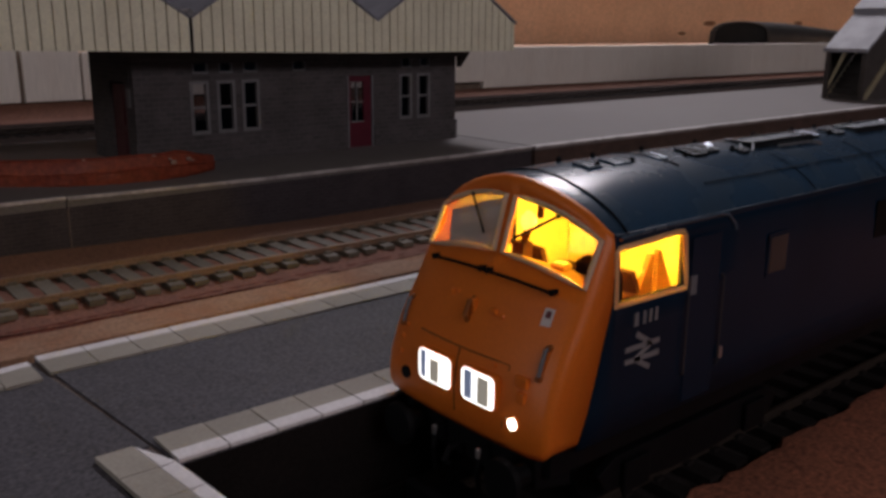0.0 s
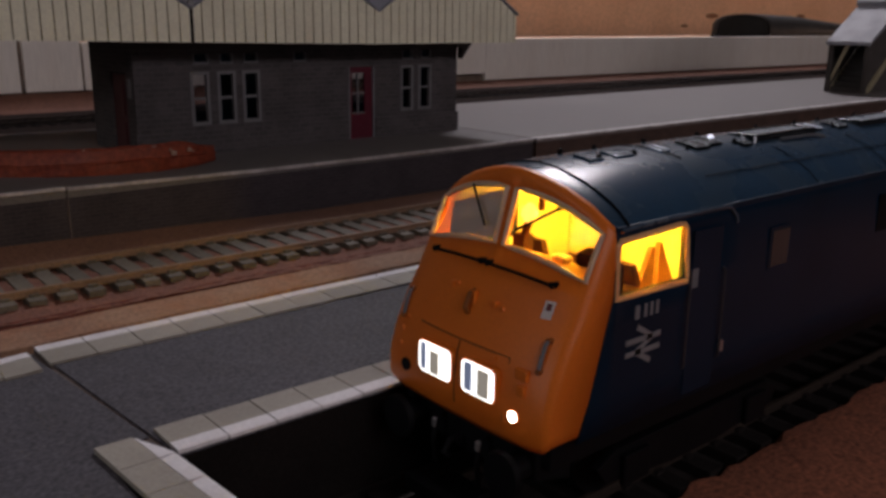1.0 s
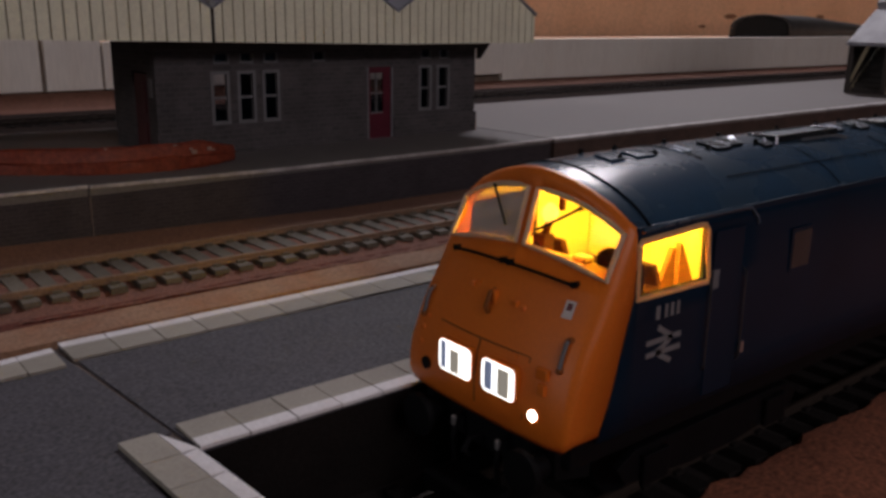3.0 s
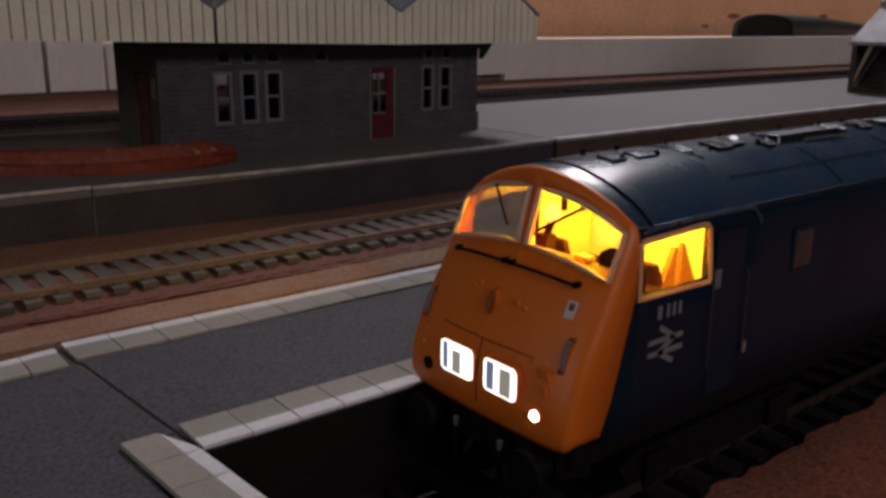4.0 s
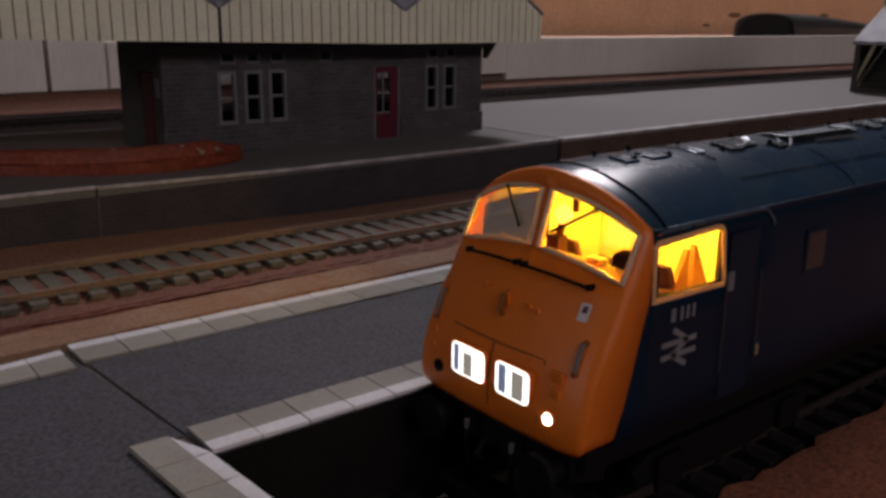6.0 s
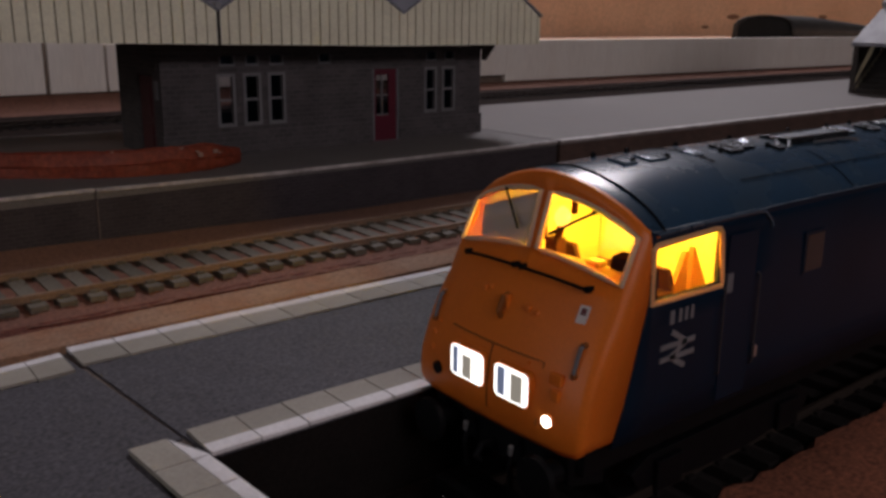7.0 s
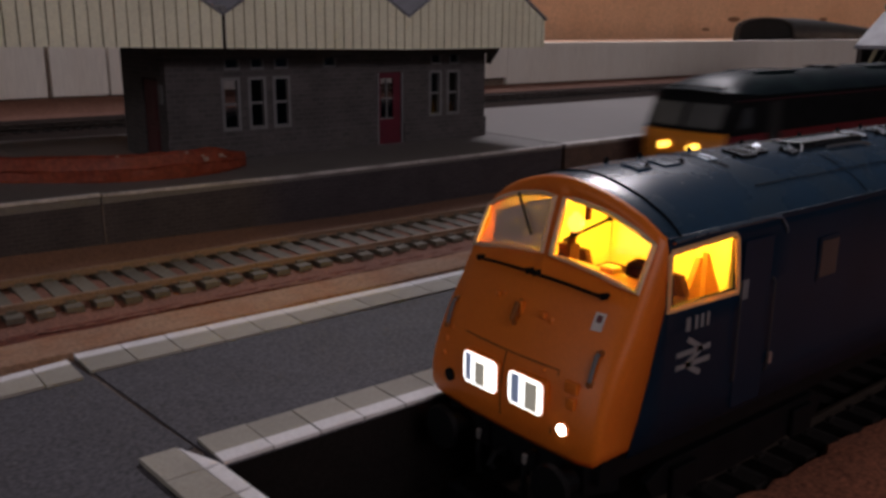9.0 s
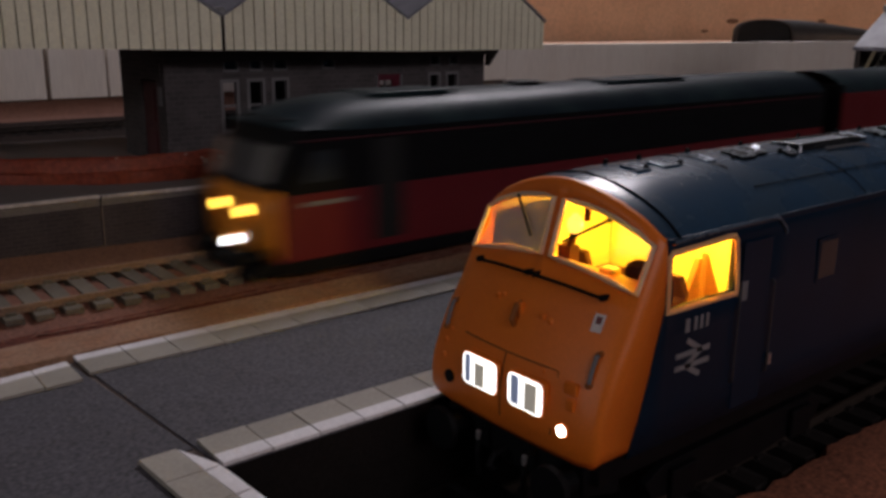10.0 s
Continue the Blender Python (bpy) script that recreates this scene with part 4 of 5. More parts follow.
        hatch = part("roof_hatch", Shape().prism([(LY + y0, deck(y0) - 0.4), (LY + y1, deck(y1) - 0.4), (LY + y1, deck(y1) + rise), (LY + (y0 + y1) / 2, deck((y0 + y1) / 2) + rise), (LY + y0, deck(y0) + rise)], x0, x1, "x"), M_ROOFBLACK if x0 > 78 else M_ROOFBLUE, loco, "raised roof hatch", bevel=0.12)
        # A pale strip round each hatch stands in for glints on its edges.
        part("edge_strip", Shape().path([(x0 + 0.2, LY + y1 - 0.2, deck(y1) + rise), (x0 + 0.2, LY + y0 + 0.2, deck(y0) + rise), (x1 - 0.2, LY + y0 + 0.2, deck(y0) + rise), (x1 - 0.2, LY + y1 - 0.2, deck(y1) + rise), (x0 + 0.2, LY + y1 - 0.2, deck(y1) + rise)], 0.15, 6), M_GLINT, hatch, "bright strip for the edge glint")
    for x, y0, y1 in ((85.4, -3.9, -2.4), (86.8, -3.6, -2.0), (92.6, -5.6, -4.6), (95.6, -6.0, -5.2)):
        part("roof_clip", Shape().path([(x - 0.6, LY + y0, deck(y0)), (x - 0.4, LY + y0, deck(y0) + 0.8), (x + 0.7, LY + y1, deck(y1) + 0.8), (x + 0.9, LY + y1, deck(y1))], 0.2, 5), M_GLINT, loco, "bright bent wire clip")
    part("roof_seam", Shape().path([(48.6, LY + u * 16.9, roof_z(u) + 0.1) for u in ucol], 0.2, 5), M_BLACK, loco, "black roof seam")
    part("roof_rib", Shape().path([(69.9 + 0.24 * (0.2 - u) * 17, LY + u * 17.0, roof_z(u) + 0.55) for u in (-0.42, -0.3, -0.15, 0, 0.15, 0.25)], 0.22, 5), M_METALDARK, loco)
    for d in (-1, 1):
        part("roof_panel_line", Shape().path([(x, LY + d * 12.2, roof_z(12.2 / 17.0) + 0.38) for x in (72, 120, 200, 300)], 0.1, 5), M_BLACK, loco, "dark edge of the roof panels")
        for x in (98, 124, 150, 176):
            part("roof_panel_line", Shape().path([(x, LY + d * 17 * k, roof_z(k) + 0.55 * (1 - 0.8 * k * k) + 0.03) for k in (0.45, 0.58, 0.72, 0.86, 0.97)], 0.08, 5), M_BLACK, loco)
    for x in (96.2, 135, 188):
        vent = part("roof_vent", Shape().box(x, x + 20.5, LY - 5.4, LY - 4.7, 36.4, 38.35).box(x, x + 20.5, LY - 0.3, LY + 0.4, 36.4, 38.35).box(x, x + 0.9, LY - 4.68, LY - 0.32, 36.4, 38.35).box(x + 19.6, x + 20.5, LY - 4.68, LY - 0.32, 36.4, 38.35), M_ROOFBLACK, loco, "raised black radiator frame", bevel=0.1)
        part("mesh_panel", Shape().box(x + 0.95, x + 19.55, LY - 4.65, LY - 0.35, 37.3, 38.1), M_VENT, vent, "grey mesh panel")
        part("corner_lug", Shape().box(x + 20.6, x + 22.2, LY - 3.4, LY - 1.2, 36.8, 37.9), M_ROOFBLACK, vent, bevel=0.15)
    part("roof_pipe", Shape().path([(103, LY - 6.3, deck(6.3) + 0.3), (112, LY - 6.5, deck(6.5) + 0.35), (115, LY - 6.7, deck(6.7) + 0.3), (116.2, LY - 7.4, deck(7.4) + 0.1)], 0.3, 6), M_METAL, loco, "bright bent roof pipe")
    # nose fittings
    for u0, u1 in ((0.705, 0.045), (-0.035, -0.70)):
        a, b = [(face_x(u, 24.4 - 1.4 * u * u) - 0.75, LY + u * HALF, 24.4 - 1.4 * u * u) for u in (u0, u1)]
        r = part("handrail", Shape().path([a, ((a[0] + b[0]) / 2 - 0.3, (a[1] + b[1]) / 2, (a[2] + b[2]) / 2 + 0.2), b], 0.26, 6), M_BLACK, loco, "black nose handrail")
        part("knob", Shape().rod(a, (a[0] + 1.2, a[1], a[2] - 0.1), 0.5, 6).rod(b, (b[0] + 1.2, b[1], b[2] - 0.1), 0.5, 6), M_BLACK, r)
    fx = lambda y, z: face_x((y - LY) / HALF, z)
    for y0, y1 in ((-18.3, -10.6), (-27.3, -20.1)):
        ym = (y0 + y1) / 2
        x = min(fx(y0, 9.5), fx(y1, 9.5), fx(ym, 9.5))
        hb = part("headcode_box", Shape().prism(round_rect(y0, y1, 7.0, 12.3, 1.0), x - 0.35, x + 0.6, "x"), M_ORANGE, loco, "lit headcode panel", bevel=0.1)
        part("glow_panel", Shape().prism(round_rect(y0 + 0.35, y1 - 0.35, 7.3, 12.0, 0.8), x - 0.5, x - 0.37, "x"), G_HEAD, hb, "white backlit blind")
        far = y0 > -19
        for (a, b, lo, hi, m) in ([(0.9, 2.0, 7.7, 11.8, G_DIM), (3.0, 4.9, 7.6, 11.0, G_DIMGREY)] if far else [(1.0, 2.5, 7.7, 11.8, G_DIM), (3.7, 5.9, 7.6, 11.5, G_DIMGREY)]):
            part("blind_bar", Shape().box(x - 0.62, x - 0.51, y1 - b, y1 - a, lo, hi), m, hb)
    part("marker_lamp", Shape().rod((fx(-30.4, 6.8) - 0.5, -30.4, 6.8), (fx(-30.4, 6.8) + 0.4, -30.4, 6.8), 0.75, 16), G_LAMP, loco, "glowing white marker lamp")
    part("lamp_rim", Shape().rod((fx(-30.4, 6.8) - 0.3, -30.4, 6.8), (fx(-30.4, 6.8) + 0.6, -30.4, 6.8), 1.0, 16), M_ORANGE, loco)
    part("marker_lamp", Shape().rod((fx(-7.2, 6.7) - 0.3, -7.2, 6.7), (fx(-7.2, 6.7) + 0.4, -7.2, 6.7), 1.0, 12), M_BLACK, loco, "unlit marker lamp")
    hook = part("lamp_hook", Shape().path([(fx(-18.4, 20.4) - 0.1, -18.4, 20.4), (fx(-18.4, 20.2) - 0.9, -18.4, 20.2), (fx(-18.4, 18.4) - 0.9, -18.4, 18.2), (fx(-18.4, 17.6) - 0.1, -18.4, 17.4)], 0.42, 6), M_DARKORANGE, loco, "orange painted lamp hook", smooth=True)
    part("base_plate", Shape().box(fx(-18.4, 19) - 0.25, fx(-18.4, 19) + 0.6, -19.1, -17.7, 17.2, 20.6), M_ORANGE, hook, bevel=0.15)
    for y, z, r in ((-5.0, 11.6, 0.55), (-5.2, 9.4, 0.5), (-5.6, 13.4, 0.4), (-24.2, 19.2, 0.55), (-14.6, 20.6, 0.35), (-25.6, 13.2, 0.35)):
        part("rivet_boss", Shape().rod((fx(y, z) + 0.3, y, z), (fx(y, z) - 0.3, y, z), r, 8, r * 0.7), M_ORANGE, loco)
    for y, z, w, h in ((-13.4, 20.2, 0.9, 1.0), (-22.6, 19.6, 1.2, 0.9), (-30.6, 12.4, 2.2, 1.6), (-31.0, 10.4, 1.4, 1.6)):
        x = fx(y, z)
        part("bracket", Shape().box(x - 0.45, x + 0.3, y - w / 2, y + w / 2, z - h / 2, z + h / 2), M_ORANGE, loco, bevel=0.2)
    for y in (-32.9, -4.3):
        iron = part("lamp_iron", Shape().path([(fx(y, 17.2) + 0.1, y, 17.2), (fx(y, 17.0) - 0.7, y, 17.0), (fx(y, 15.4) - 0.55, y, 15.4), (fx(y, 13.6) - 0.3, y, 13.6), (fx(y, 13.4) + 0.1, y, 13.4)], 0.3, 6), M_FRAMEDARK, loco, "grey nose grab rail", smooth=True)
        for z in (17.2, 13.4):
            part("knob", Shape().rod((fx(y, z) + 0.2, y, z), (fx(y, z) - 0.5, y, z), 0.42, 8), M_DARKORANGE, iron)
    flash = part("warning_flash", Shape().grid([[(fx(y, z) - 0.14, y, z) for y in (-31.8, -31.3, -30.8, -30.3)] for z in (19.5, 20.2, 20.9, 21.7)]), M_LABEL, loco, "small white electrification warning label")
    part("flash_mark", Shape().grid([[(fx(y, z) - 0.18, y, z) for y in (-31.45, -31.05, -30.65)] for z in (20.5, 20.9, 21.4)]), M_RED, flash)
    part("panel_line", Shape().path([(fx(y, 13.9) - 0.08, y, 13.9) for y in (-9.2, -12, -15, -18.4, -22, -25, -28.0)] + [(fx(-28.2, 5.4) - 0.08, -28.2, 5.4)], 0.12, 4), M_DARKORANGE, loco)
    part("panel_line", Shape().path([(fx(-18.6, z) - 0.08, -18.6, z) for z in (13.8, 12.2, 9, 6, 4.6)], 0.12, 4), M_DARKORANGE, loco)
    # cab interior
    part("cab_floor", Shape().box(44, 75, LY - 16.4, LY + 16.4, 15.5, 16.3), M_SEAT, loco)
    part("cab_bulkhead", Shape().prism([(LY - 16.3, 16.4), (LY + 16.3, 16.4), (LY + 15.9, 30.2), (LY + 11, 33.8), (LY, 36.3), (LY - 11, 33.8), (LY - 15.9, 30.2)], 74, 75, "x"), M_CAB, loco, "cream cab rear wall")
    part("cab_ceiling", Shape().grid([[(x, LY + u * 16.2, roof_z(u) - 1.1) for u in ucol] for x in (47.4, 73.9)]), M_CAB, loco, smooth=True)
    for d in (-1, 1):
        part("cab_lining", Shape().box(60.9, 73.9, LY + d * 16.35 - 0.15, LY + d * 16.35 + 0.15, 16.4, 29.9), M_CAB, loco, "cream cab side lining")
        part("cab_lining", Shape().box(46.8, 60.8, LY + d * 16.5 - 0.15, LY + d * 16.5 + 0.15, 16.4, 21.5), M_CAB, loco)
    part("control_desk", Shape().prism([(43.4, 22.0), (47.5, 24.6), (49.6, 23.6), (49.6, 16.4), (43.4, 16.4)], LY - 14.5, LY + 14.5).box(46, 48, LY - 8, LY - 5.5, 24.4, 25.4), M_CAB, loco, "cream control desk", bevel=0.3)
    for y in (-9.0, 9.0):
        sx = 55.5
        st = part("cab_seat", Shape().box(sx - 3.5, sx + 2.5, LY + y - 3.2, LY + y + 3.2, 18.6, 20.2), M_SEAT, loco, "brown moulded cab seat", bevel=0.4)
        part("seat_back", Shape().prism([(LY + y - 3.4, 20.2), (LY + y + 3.4, 20.2), (LY + y + 2.2, 23.2), (LY + y - 2.2, 23.2)], sx + 1.4, sx + 2.6, "x"), M_SEAT, st, bevel=0.3)
        part("pedestal", Shape().rod((sx, LY + y, 16.3), (sx, LY + y, 18.6), 1.2), M_SEAT, st)
    for tri in ([(61.6, 16.4), (65.2, 23.9), (65.8, 23.9), (65.8, 16.4)], [(67.0, 16.4), (67.0, 24.4), (67.4, 24.4), (71.6, 16.4)]):
        part("partition", Shape().prism(tri, -27.2, -26.2), M_PARTITION, loco, "brown triangular partition", bevel=0.1)
    part("corner_seat", Shape().prism([(48.3, 16.4), (48.3, 24.4), (49.0, 25.4), (50.2, 25.6), (51.0, 24.6), (51.2, 16.4)], -33.4, -29.6), M_BACKLITSEAT, loco, "driver's seat back, darkened as if backlit", bevel=0.6)
    part("instrument_hood", Shape().prism([(46.4, 24.7), (46.6, 26.6), (49.0, 27.0), (49.8, 24.7)], -33.2, -28.2), M_BACKLITSEAT, loco, "dark instrument hood", bevel=0.4)
    part("lamp_stalk", Shape().path([(48.6, -15.6, 23.6), (49.0, -16.2, 27), (49.4, -16.4, 28.4)], 0.6, 8).rod((50.6, -17.6, 30), (50.8, -17.6, 34.5), 0.5, 8).box(48.2, 50.2, -16.6, -14.2, 23.6, 26.2), M_SEAT, loco)
    part("cab_bulb", Shape().rod((49.4, -16.4, 28.2), (49.4, -16.4, 29.3), 0.8, 12, 1.25).rod((49.4, -16.4, 29.3), (49.4, -16.4, 30.2), 1.25, 12, 1.1).rod((49.4, -16.4, 30.2), (49.4, -16.4, 31.0), 1.1, 12, 0.4), G_BULB, loco, "small warm cab bulb")
    # underframe
    part("underframe", Shape().box(37, 302, LY - 15.5, LY + 15.5, -1.0, 2.8), M_BLACK, loco)
    part("valance", Shape().prism([(36.2, LY - 13.5), (35.0, LY), (36.2, LY + 13.5), (41, LY + 15.6), (41, LY - 15.6)], -3.2, 2.2, "z"), M_BLACK, loco, "black buffer beam", bevel=0.3)
    for y in (-11.4, 11.4):
        bf = part("buffer", Shape().rod((36, LY + y, -1.4), (32.5, LY + y, -1.4), 1.7, 12), M_BLACK, loco, "black oval buffer")
        part("buffer_head", Shape().rod((32.5, LY + y, -1.4), (31.6, LY + y, -1.4), 3.4, 16, 3.2), M_BLACK, bf, smooth=True)
    part("coupling_hook", Shape().path([(36, LY, -1), (32.5, LY, -1.2), (31.5, LY, -2.6), (32.4, LY, -3.4)], 0.5, 6), M_BLACK, loco)
    for y in (-5.2, 4.4):
        part("brake_pipe", Shape().path([(35.5, LY + y, 0.6), (33.8, LY + y, 0.4), (33.2, LY + y, -2.5), (33.6, LY + y, -6.5)], 0.45, 6), M_BLACK, loco)
        part("pipe_valve", Shape().box(33.0, 33.8, LY + y - 0.35, LY + y + 0.35, -0.9, 0.6), M_METAL, loco, bevel=0.15)
    for xb in (72, 258):
        bg = part("bogie", Shape().box(xb - 3, xb + 3, LY - 13.1, LY + 13.1, -6, -1), M_BLACK, loco, "black bogie frame", bevel=0.3)
        for y in (-13.9, 13.9):
            part("side_frame", Shape().prism([(xb - 24, -5), (xb - 20, -3), (xb + 20, -3), (xb + 24, -5), (xb + 22, -8), (xb + 6, -9.5), (xb - 6, -9.5), (xb - 22, -8)], LY + y - 0.7, LY + y + 0.7), M_BLACK, bg, bevel=0.2)
        for dx in (-16, 16):
            for y in (-7.6, 7.6):
                part("wheel", Shape().rod((xb + dx, LY + y - 1.2, LZ + 6.6), (xb + dx, LY + y + 1.2, LZ + 6.6), 6.6, 24), M_BLACK, bg)
            part("axlebox", Shape().box(xb + dx - 3, xb + dx + 3, LY - 15.6, LY - 14.6, -9, -4), M_BLACK, bg, bevel=0.3)
    part("coupler", Shape().box(30.5, 37, LY - 4, LY + 4, -10.2, -9.2).box(29.0, 30.5, LY - 6, LY + 6, -10.0, -7.6).rod((30, LY - 5, -9), (27.6, LY - 1, -9.6), 0.5, 6), M_BLACK, loco, "black model coupling", bevel=0.1)
    return loco


# Paler blue paints in the highlight along the rain strip.
M_STRIP = material("highlight_blue_edge", (0.05, 0.08, 0.115), 0.25, grain=0.4, vary=0.2, coarse=8, second=(0.05, 0.08, 0.11))
M_LABEL = material("printed_label", (0.72, 0.62, 0.58), 0.5, grain=0.3, vary=0.05)
# Side window surround, with the orange cab glow put into its colour.
M_PEACH = material("cab_glow_edge", (0.85, 0.45, 0.2), 0.5, grain=0.5, vary=0.05)
M_PARTITION = material("orange_brown_card", (0.28, 0.115, 0.022), 0.7, spec=0.1, grain=0.5, vary=0.1, coarse=6)
# Seat brown taken almost to black, for mouldings seen against the cab light.
M_BACKLITSEAT = material("backlit_brown_moulding", (0.010, 0.004, 0.003), 0.8, spec=0.0, grain=0.5, vary=0.1, coarse=6)
M_METALDARK = material("dull_grey_metal", (0.085, 0.085, 0.09), 0.45, 0.6, grain=0.4, vary=0.1)
M_BODYPANE = material("grey_body_pane", (0.03, 0.034, 0.038), 0.2, grain=0.5, vary=0.1)
M_ROOFBLACK = material("glossy_black_paint", (0.010, 0.012, 0.015), 0.22, spec=0.4, grain=0.4, vary=0.2, coarse=5)
# Pale metal for the hatch edge glints and the wire clips.
M_GLINT = material("pale_glint_metal", (0.78, 0.83, 0.90), 0.32, 0.6, grain=0.3, vary=0.3, coarse=3.5, second=(0.4, 0.44, 0.5), stain=0.4)
M_VENT = material("vent_mesh", (0.32, 0.37, 0.42), 0.28, grain=0.4, vary=0.3, coarse=4)
M_DARKORANGE = material("shadow_line_paint", (0.25, 0.07, 0.006), 0.6, grain=0.4)
warship()
cab_lamp = bpy.data.lights.new("cab_lamp", "POINT")
cab_lamp.energy, cab_lamp.color, cab_lamp.shadow_soft_size = 0.050, (1.0, 0.63, 0.075), 0.0012
new("cab_lamp", cab_lamp).location = Vector((60.0, -21.5, 31.0)) * MM


# ---- the passing red locomotive and its train ----
def red_loco():
    """Built with its face at x = 0 and the rail at z = 0, on its own centre line."""
    t = thing("diesel_locomotive", "red and black model diesel with yellow nose and amber lamps", "locomotive", (0, 0, 0))
    L, hw = 238.0, 17.0

    for name, z0, z1, mat, lab in (("lower_side", 1.9, 17.0, M_RED, "crimson lower side"), ("upper_side", 17.0, 30.5, M_BLACK, "black upper side with a red line")):
        for d in (-1, 1):
            part(name, Shape().prism([(3.4 if z0 < 10 else 4.2, z0), (L, z0), (L, z1 - 0.02), (4.2 if z0 < 10 else 9.4, z1 - 0.02)], min(d * hw, d * (hw - 1)), max(d * hw, d * (hw - 1))), mat, t, lab, bevel=0.15)
    for d in (-1, 1):
        part("waist_line", Shape().box(8, L - 4, d * (hw + 0.05) - 0.15, d * (hw + 0.05) + 0.15, 28.7, 29.0), M_DULLRED, t)
        part("cab_door", Shape().box(28.5, 37, d * (hw + 0.08) - 0.12, d * (hw + 0.08) + 0.12, 4.0, 28), M_BORE, t, "black cab door recess")
        part("number_strip", Shape().box(9, 22, d * (hw + 0.08) - 0.1, d * (hw + 0.08) + 0.1, 14.2, 15.2), M_FRAME, t, "pale grey lettering bar")
        cw = part("cab_window", Shape().prism([(9.5, 19.5), (18, 19.5), (18, 26.5), (12, 26.5)], d * hw - 0.12, d * hw + 0.12), M_BODYPANE, t)
        for x in (60, 96, 132, 168, 204):
            part("side_grille", Shape().box(x, x + 22, d * (hw + 0.04) - 0.1, d * (hw + 0.04) + 0.1, 19, 27), M_BLACK, t)
    u = [-1, -0.94, -0.8, -0.6, -0.4, -0.2, 0, 0.2, 0.4, 0.6, 0.8, 0.94, 1]
    rz = lambda k: 37.6 - 4.3 * abs(k) ** 2 - 2.8 * abs(k) ** 8
    part("roof", Shape().grid([[(x + 2.4 * abs(k) ** 4, k * (hw - a), 30.6 + (rz(k) - 30.6) * b + 0.9 * (1 - b)) for k in u] for x, a, b in ((6.6, 0.6, 0.06), (8.6, 0.3, 0.26), (12.5, 0.1, 0.55), (18, 0, 0.82), (25, 0, 0.95), (32, 0, 1), (L - 4, 0, 1))]), M_DARKROOF, t, "dark dusty curved roof", smooth=True)
    part("roof_fan", Shape().box(34, 60, -8, 6, 36.8, 37.9), M_DARKROOF, t, bevel=0.3)
    part("roof_fan", Shape().box(120, 160, -8, 6, 36.8, 37.9), M_DARKROOF, t, bevel=0.3)
    part("exhaust", Shape().box(88, 98, -4, 4, 37.2, 38.4), M_BLACK, t, bevel=0.3)
    face = Shape().grid([[(x + 2.2 * abs(k) ** 4, k * (hw - 0.1), z) for k in u] for x, z in ((1.4, 2.2), (0.4, 7), (0.2, 13), (0.5, 18.0))])
    nose = part("nose", face, M_YELLOW, t, "yellow lower cab front", smooth=True)
    so = nose.modifiers.new("thickness", "SOLIDIFY")
    so.thickness, so.offset = 1.0 * MM, -1
    part("window_band", Shape().grid([[(x + 2.4 * abs(k) ** 4, k * (hw - 0.2), z) for k in u] for x, z in ((0.6, 18.0), (4.0, 25.0), (6.6, 30.2), (7.2, 31.4))]), M_BLACK, t, "black window surround", smooth=True)
    for d in (-1, 1):
        part("windscreen", Shape().grid([[(x + 2.4 * abs(k) ** 4 - 0.25, k * hw, z) for k in (d * 0.06, d * 0.3, d * 0.6, d * 0.86)] for x, z in ((1.2, 19.6), (4.9, 27.6))]), M_PALEPANE, t, "pale cab windscreen", smooth=True)
        part("marker_light", Shape().rod((-0.4, d * 6.0, 12.7), (0.9, d * 6.0, 12.7), 1.25, 12), G_AMBER, t, "glowing amber marker light")
        part("buffer", Shape().rod((2, d * 11.2, 2.9), (-3.5, d * 11.2, 2.9), 1.6, 10).rod((-3.5, d * 11.2, 2.9), (-4.3, d * 11.2, 2.9), 2.8, 14), M_BLACK, t)
    part("headlight", Shape().rod((-0.4, 1.0, 4.6), (1.6, 1.0, 4.6), 1.15, 12), G_COOL, t, "white headlight")
    part("bufferbeam", Shape().box(0.6, 4.5, -15.5, 15.5, 0.2, 2.1), M_BLACK, t, "black buffer beam", bevel=0.3)
    part("roof_edge", Shape().box(8.2, 13, -11, 11, 31.2, 33.2), M_BLACK, t, bevel=0.5)
    part("underframe", Shape().box(6, L - 4, -13, 13, 2.0, 3.4), M_BLACK, t)
    part("cab_lining", Shape().box(20, 21, -16, 16, 3.5, 31), M_BLACK, t)
    part("back_end", Shape().box(L - 1, L, -hw + 0.2, hw - 0.2, 3.5, 31.5), M_BLACK, t)
    # Added black block: stands in for the train's shade on the track.
    part("fuel_tank", Shape().box(84, L - 84, -16.2, 16.2, -1.3, 1.85), M_BLACK, t, "added black block for the shade under the train", bevel=0.4)
    for xb in (48, L - 48):
        bg = part("bogie", Shape().box(xb - 4, xb + 4, -12.9, 12.9, 2.0, 3.4), M_BLACK, t, bevel=0.3)
        for y in (-13.7, 13.7):
            # Frames run extra long and low to darken the shaded track beneath.
            part("side_frame", Shape().prism([(xb - 45, 1.85), (xb + 45, 1.85), (xb + 43, -1.2), (xb + 12, -1.4), (xb - 12, -1.4), (xb - 43, -1.2)], y * 1.19 - 0.7, y * 1.13 + 0.7), M_BLACK, bg, bevel=0.2)
        for dx in (-22, 0, 22):
            [part("wheel", Shape().rod((xb + dx, y - 1.1, 5.5), (xb + dx, y + 1.1, 5.5), 5.5, 20), M_BLACK, bg) for y in (-8.9, 8.9)]
    # Plough lengthened forward to fill the dark shade below the buffers.
    part("snowplough", Shape().prism([(-4.0, -1.1), (5, -1.2), (6, 1.4), (-2.0, 1.5)], -15, 15), M_BLACK, t, "black plough drawn long for the shade under the buffers", bevel=0.2)
    return t


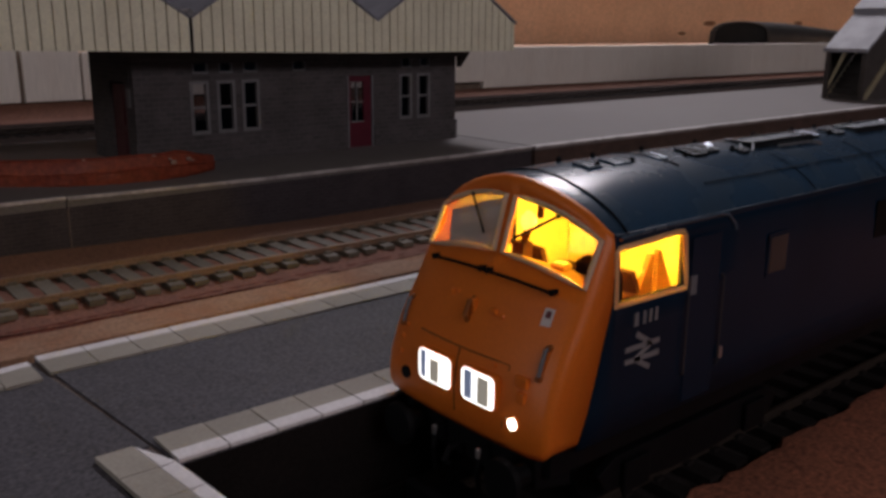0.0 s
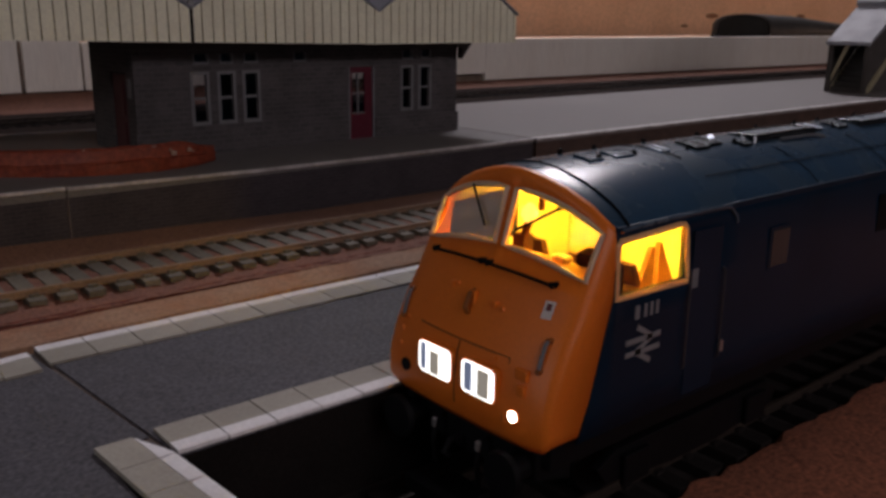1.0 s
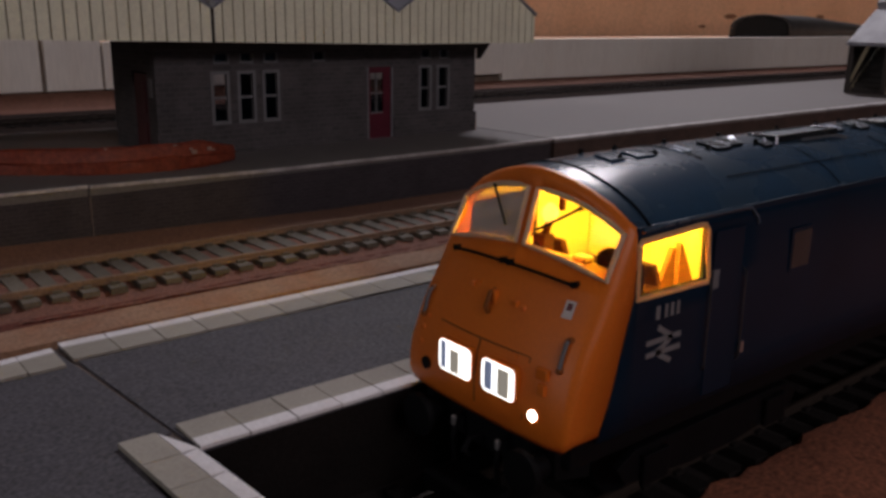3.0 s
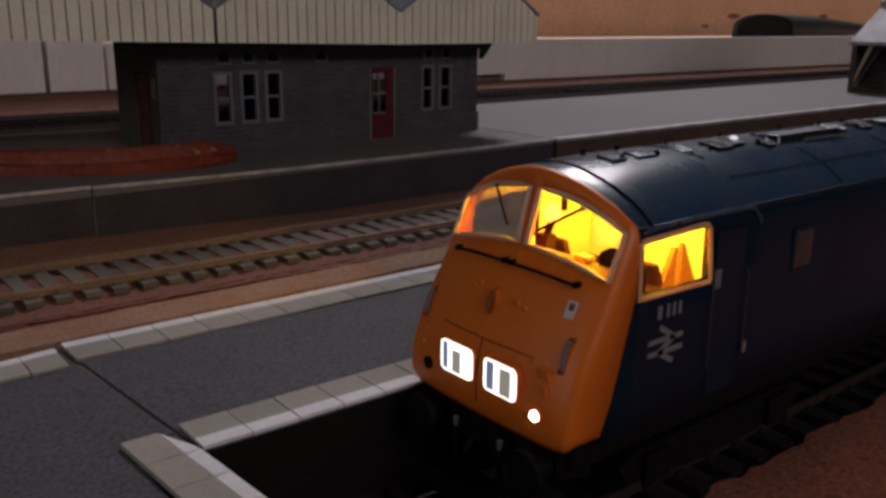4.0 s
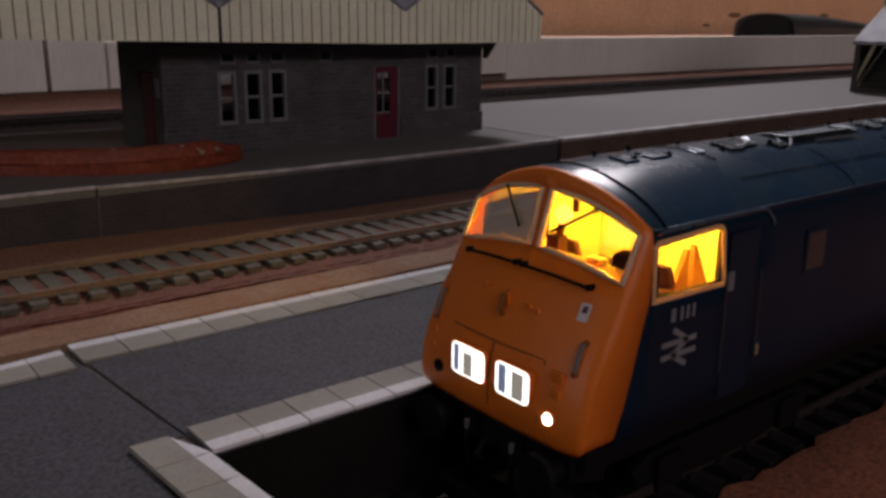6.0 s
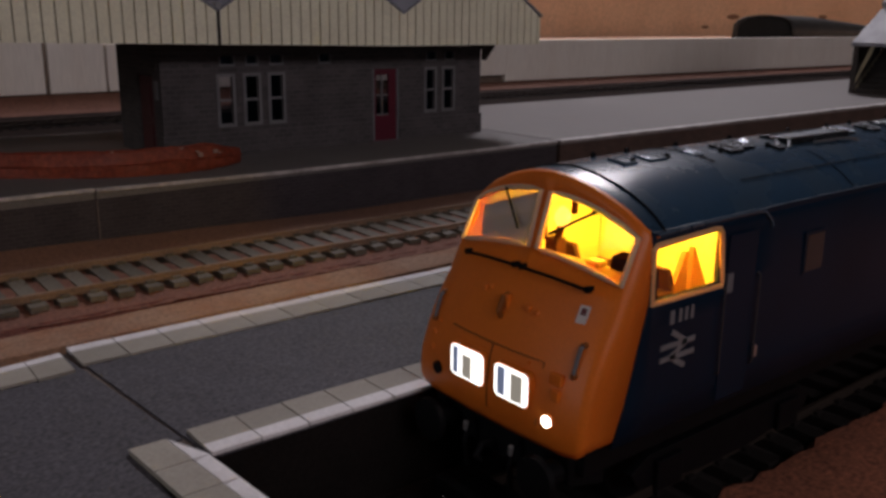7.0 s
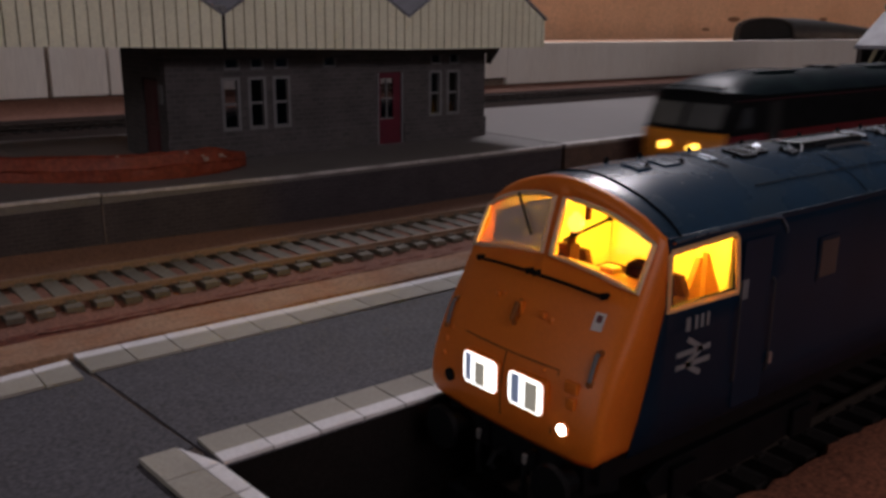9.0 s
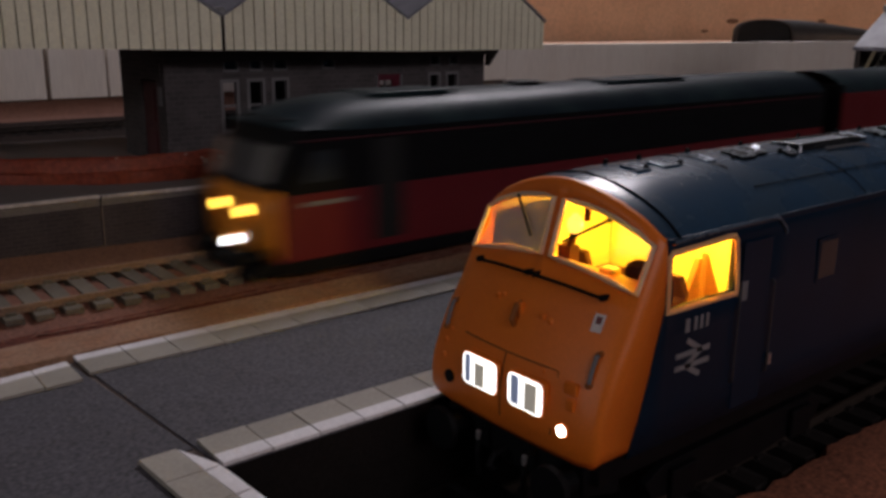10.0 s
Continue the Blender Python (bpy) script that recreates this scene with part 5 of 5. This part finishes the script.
def red_wagon():
    w = thing("railway_wagon", "dark red model van with a rounded grey roof", "wagon", (0, 0, 0), group="vans behind the red locomotive")
    hw, L = 16.5, 190.0
    for d in (-1, 1):
        part("side", Shape().box(0, L, min(d * hw, d * (hw - 1)), max(d * hw, d * (hw - 1)), 3.5, 29), M_RED, w, "crimson van side", bevel=0.15)
        for x in (20, 70, 120, 165):
            part("van_door", Shape().box(x, x + 16, d * (hw + 0.05) - 0.15, d * (hw + 0.05) + 0.15, 5, 27), M_RED, w, bevel=0.08)
    for x in (0.0, L - 1.0):
        part("end", Shape().box(x, x + 1, -hw + 1, hw - 1, 3.5, 32), M_BLACK, w)
    u = [-1, -0.9, -0.7, -0.4, 0, 0.4, 0.7, 0.9, 1]
    part("roof", Shape().grid([[(x, k * hw, 37 - 5 * k * k - 3 * abs(k) ** 8) for k in u] for x in (0, L)]), M_DARKROOF, w, "dark rounded roof", smooth=True)
    part("gangway", Shape().box(-4, 0, -6, 6, 5, 29), M_BLACK, w)
    part("underframe", Shape().box(2, L - 2, -12, 12, 2, 3.5), M_BLACK, w)
    for xb in (30, L - 30):
        bg = part("bogie", Shape().box(xb - 3, xb + 3, -11.4, 11.4, 2, 3.5), M_BLACK, w)
        for y in (-12.2, 12.2):
            part("side_frame", Shape().box(xb - 16, xb + 16, y - 0.7, y + 0.7, 0.6, 3.5), M_BLACK, bg)
        for dx in (-10, 10):
            [part("wheel", Shape().rod((xb + dx, y - 1.1, 5), (xb + dx, y + 1.1, 5), 5, 16), M_BLACK, bg) for y in (-7.7, 7.7)]
    return w


M_DARKROOF = material("dark_roof_paint", (0.012, 0.019, 0.026), 0.38, spec=0.05, grain=0.5, vary=0.15, coarse=10, second=(0.03, 0.055, 0.055))
M_PALEPANE = material("pale_cab_pane", (0.10, 0.10, 0.10), 0.15, grain=0.5, vary=0.1)
TRAIN = [(red_loco(), 0.0)]
first_wagon = red_wagon()
TRAIN.append((first_wagon, 254.0))
second_wagon = copy_thing(first_wagon, Matrix())
TRAIN.append((second_wagon, 451.0))


# ---- footbridge and pipe ----
def footbridge():
    f = thing("footbridge", "grey covered station footbridge with a sloping stair roof", "footbridge", (520, 147, 16.0), place=FAR)
    y0, y1 = 136.0, 158.0
    part("stair_roof", Shape().prism([(487, 43.8), (487, 46.0), (524, 68.5), (524, 66.0)], y0 - 2.5, y1 + 2.5), M_BRIDGE, f, "pale grey sloping roof", bevel=0.4)
    part("stair_roof", Shape().prism([(522, 67.2), (522, 70.2), (700, 180), (700, 177)], y0 - 3.5, y1 + 3.5), M_BRIDGE, f, "pale grey sloping roof", bevel=0.4)
    for y in (y0, y1):
        part("stringer", Shape().prism([(489, 16.0), (496, 16.0), (690, 166), (690, 172)], y - 1.2, y + 1.2), M_TRIM, f, "cream stair stringer")
        part("under_panel", Shape().prism([(496.5, 16.0), (690, 16.0), (690, 165.5)], y - 0.5, y + 0.5), M_BRIDGEDARK, f, "dark boarded panel under the stair")
        part("side_wall", Shape().prism([(491.5, 18.5), (690, 172.5), (690, 172.8), (524, 66.5), (491.5, 46.2)], y - 0.5, y + 0.5), M_BRIDGEDARK, f, "dark boarded stair side")
        part("post", Shape().box(488.9, 491.3, y - 1.4, y + 1.4, 16.0, 45.6), M_BRIDGEDARK, f)
    part("brace", Shape().prism([(156.3, 22), (156.3, 26), (149, 45.0), (146.5, 45.0)], 489.4, 490.4, "x"), M_TRIM, f, "cream front brace")
    for i in range(9):
        x = 492 + i * 4.0
        part("step", Shape().box(x, x + 4, y0 + 1.3, y1 - 1.3, 16.0, 19.0 + i * 3.1), M_BRIDGEDARK, f)
    part("back_panel", Shape().box(528.2, 530, y0 + 1, y1 - 1, 16.0, 66), M_BRIDGEDARK, f)
    return f


footbridge()


def pipe():
    p = thing("plastic_pipe", "dark grey plastic duct lying on the shelf", "pipe", (960, 500, 38.3))

    def ring(r, flat):
        return [(r * math.cos(math.pi * i / 12), flat * math.sin(math.pi * i / 12) ** 0.45) for i in range(13)]
    rows = []
    for x, k, h in ((936, 1.0, 27.5), (942, 1.02, 27.8), (1025, 1.0, 26.5), (1115, 0.9, 20), (1225, 0.75, 13)):
        rows.append([(x - 34 * a / 20, 505 + a * k, 38.4 + b) for a, b in ring(20, h)])
    part("duct", Shape().grid(rows), M_PIPE, p, smooth=True).modifiers.new("thickness", "SOLIDIFY").thickness = 1.5 * MM
    # A flat black face closes the mouth and paints in the shade inside.
    part("mouth", Shape().add([(944 - 34 * a / 20, 505 + a, 38.5 + b) for a, b in ring(19.2, 26.6)], [tuple(range(13))]), M_BORE, p, "black sheet for the shaded bore")
    return p


pipe()


def motions():
    """The red train passes on the middle line; all else stands still."""
    for ob, back in TRAIN:
        walk(ob, [(t, FAR @ pose((41.6 + SPEED * (10 - t) + back) * MM, 84.6 * MM, 3.4 * MM)) for t in (0, 2.5, 5, 7.5, 10)])


SPEED = 170.0
motions()
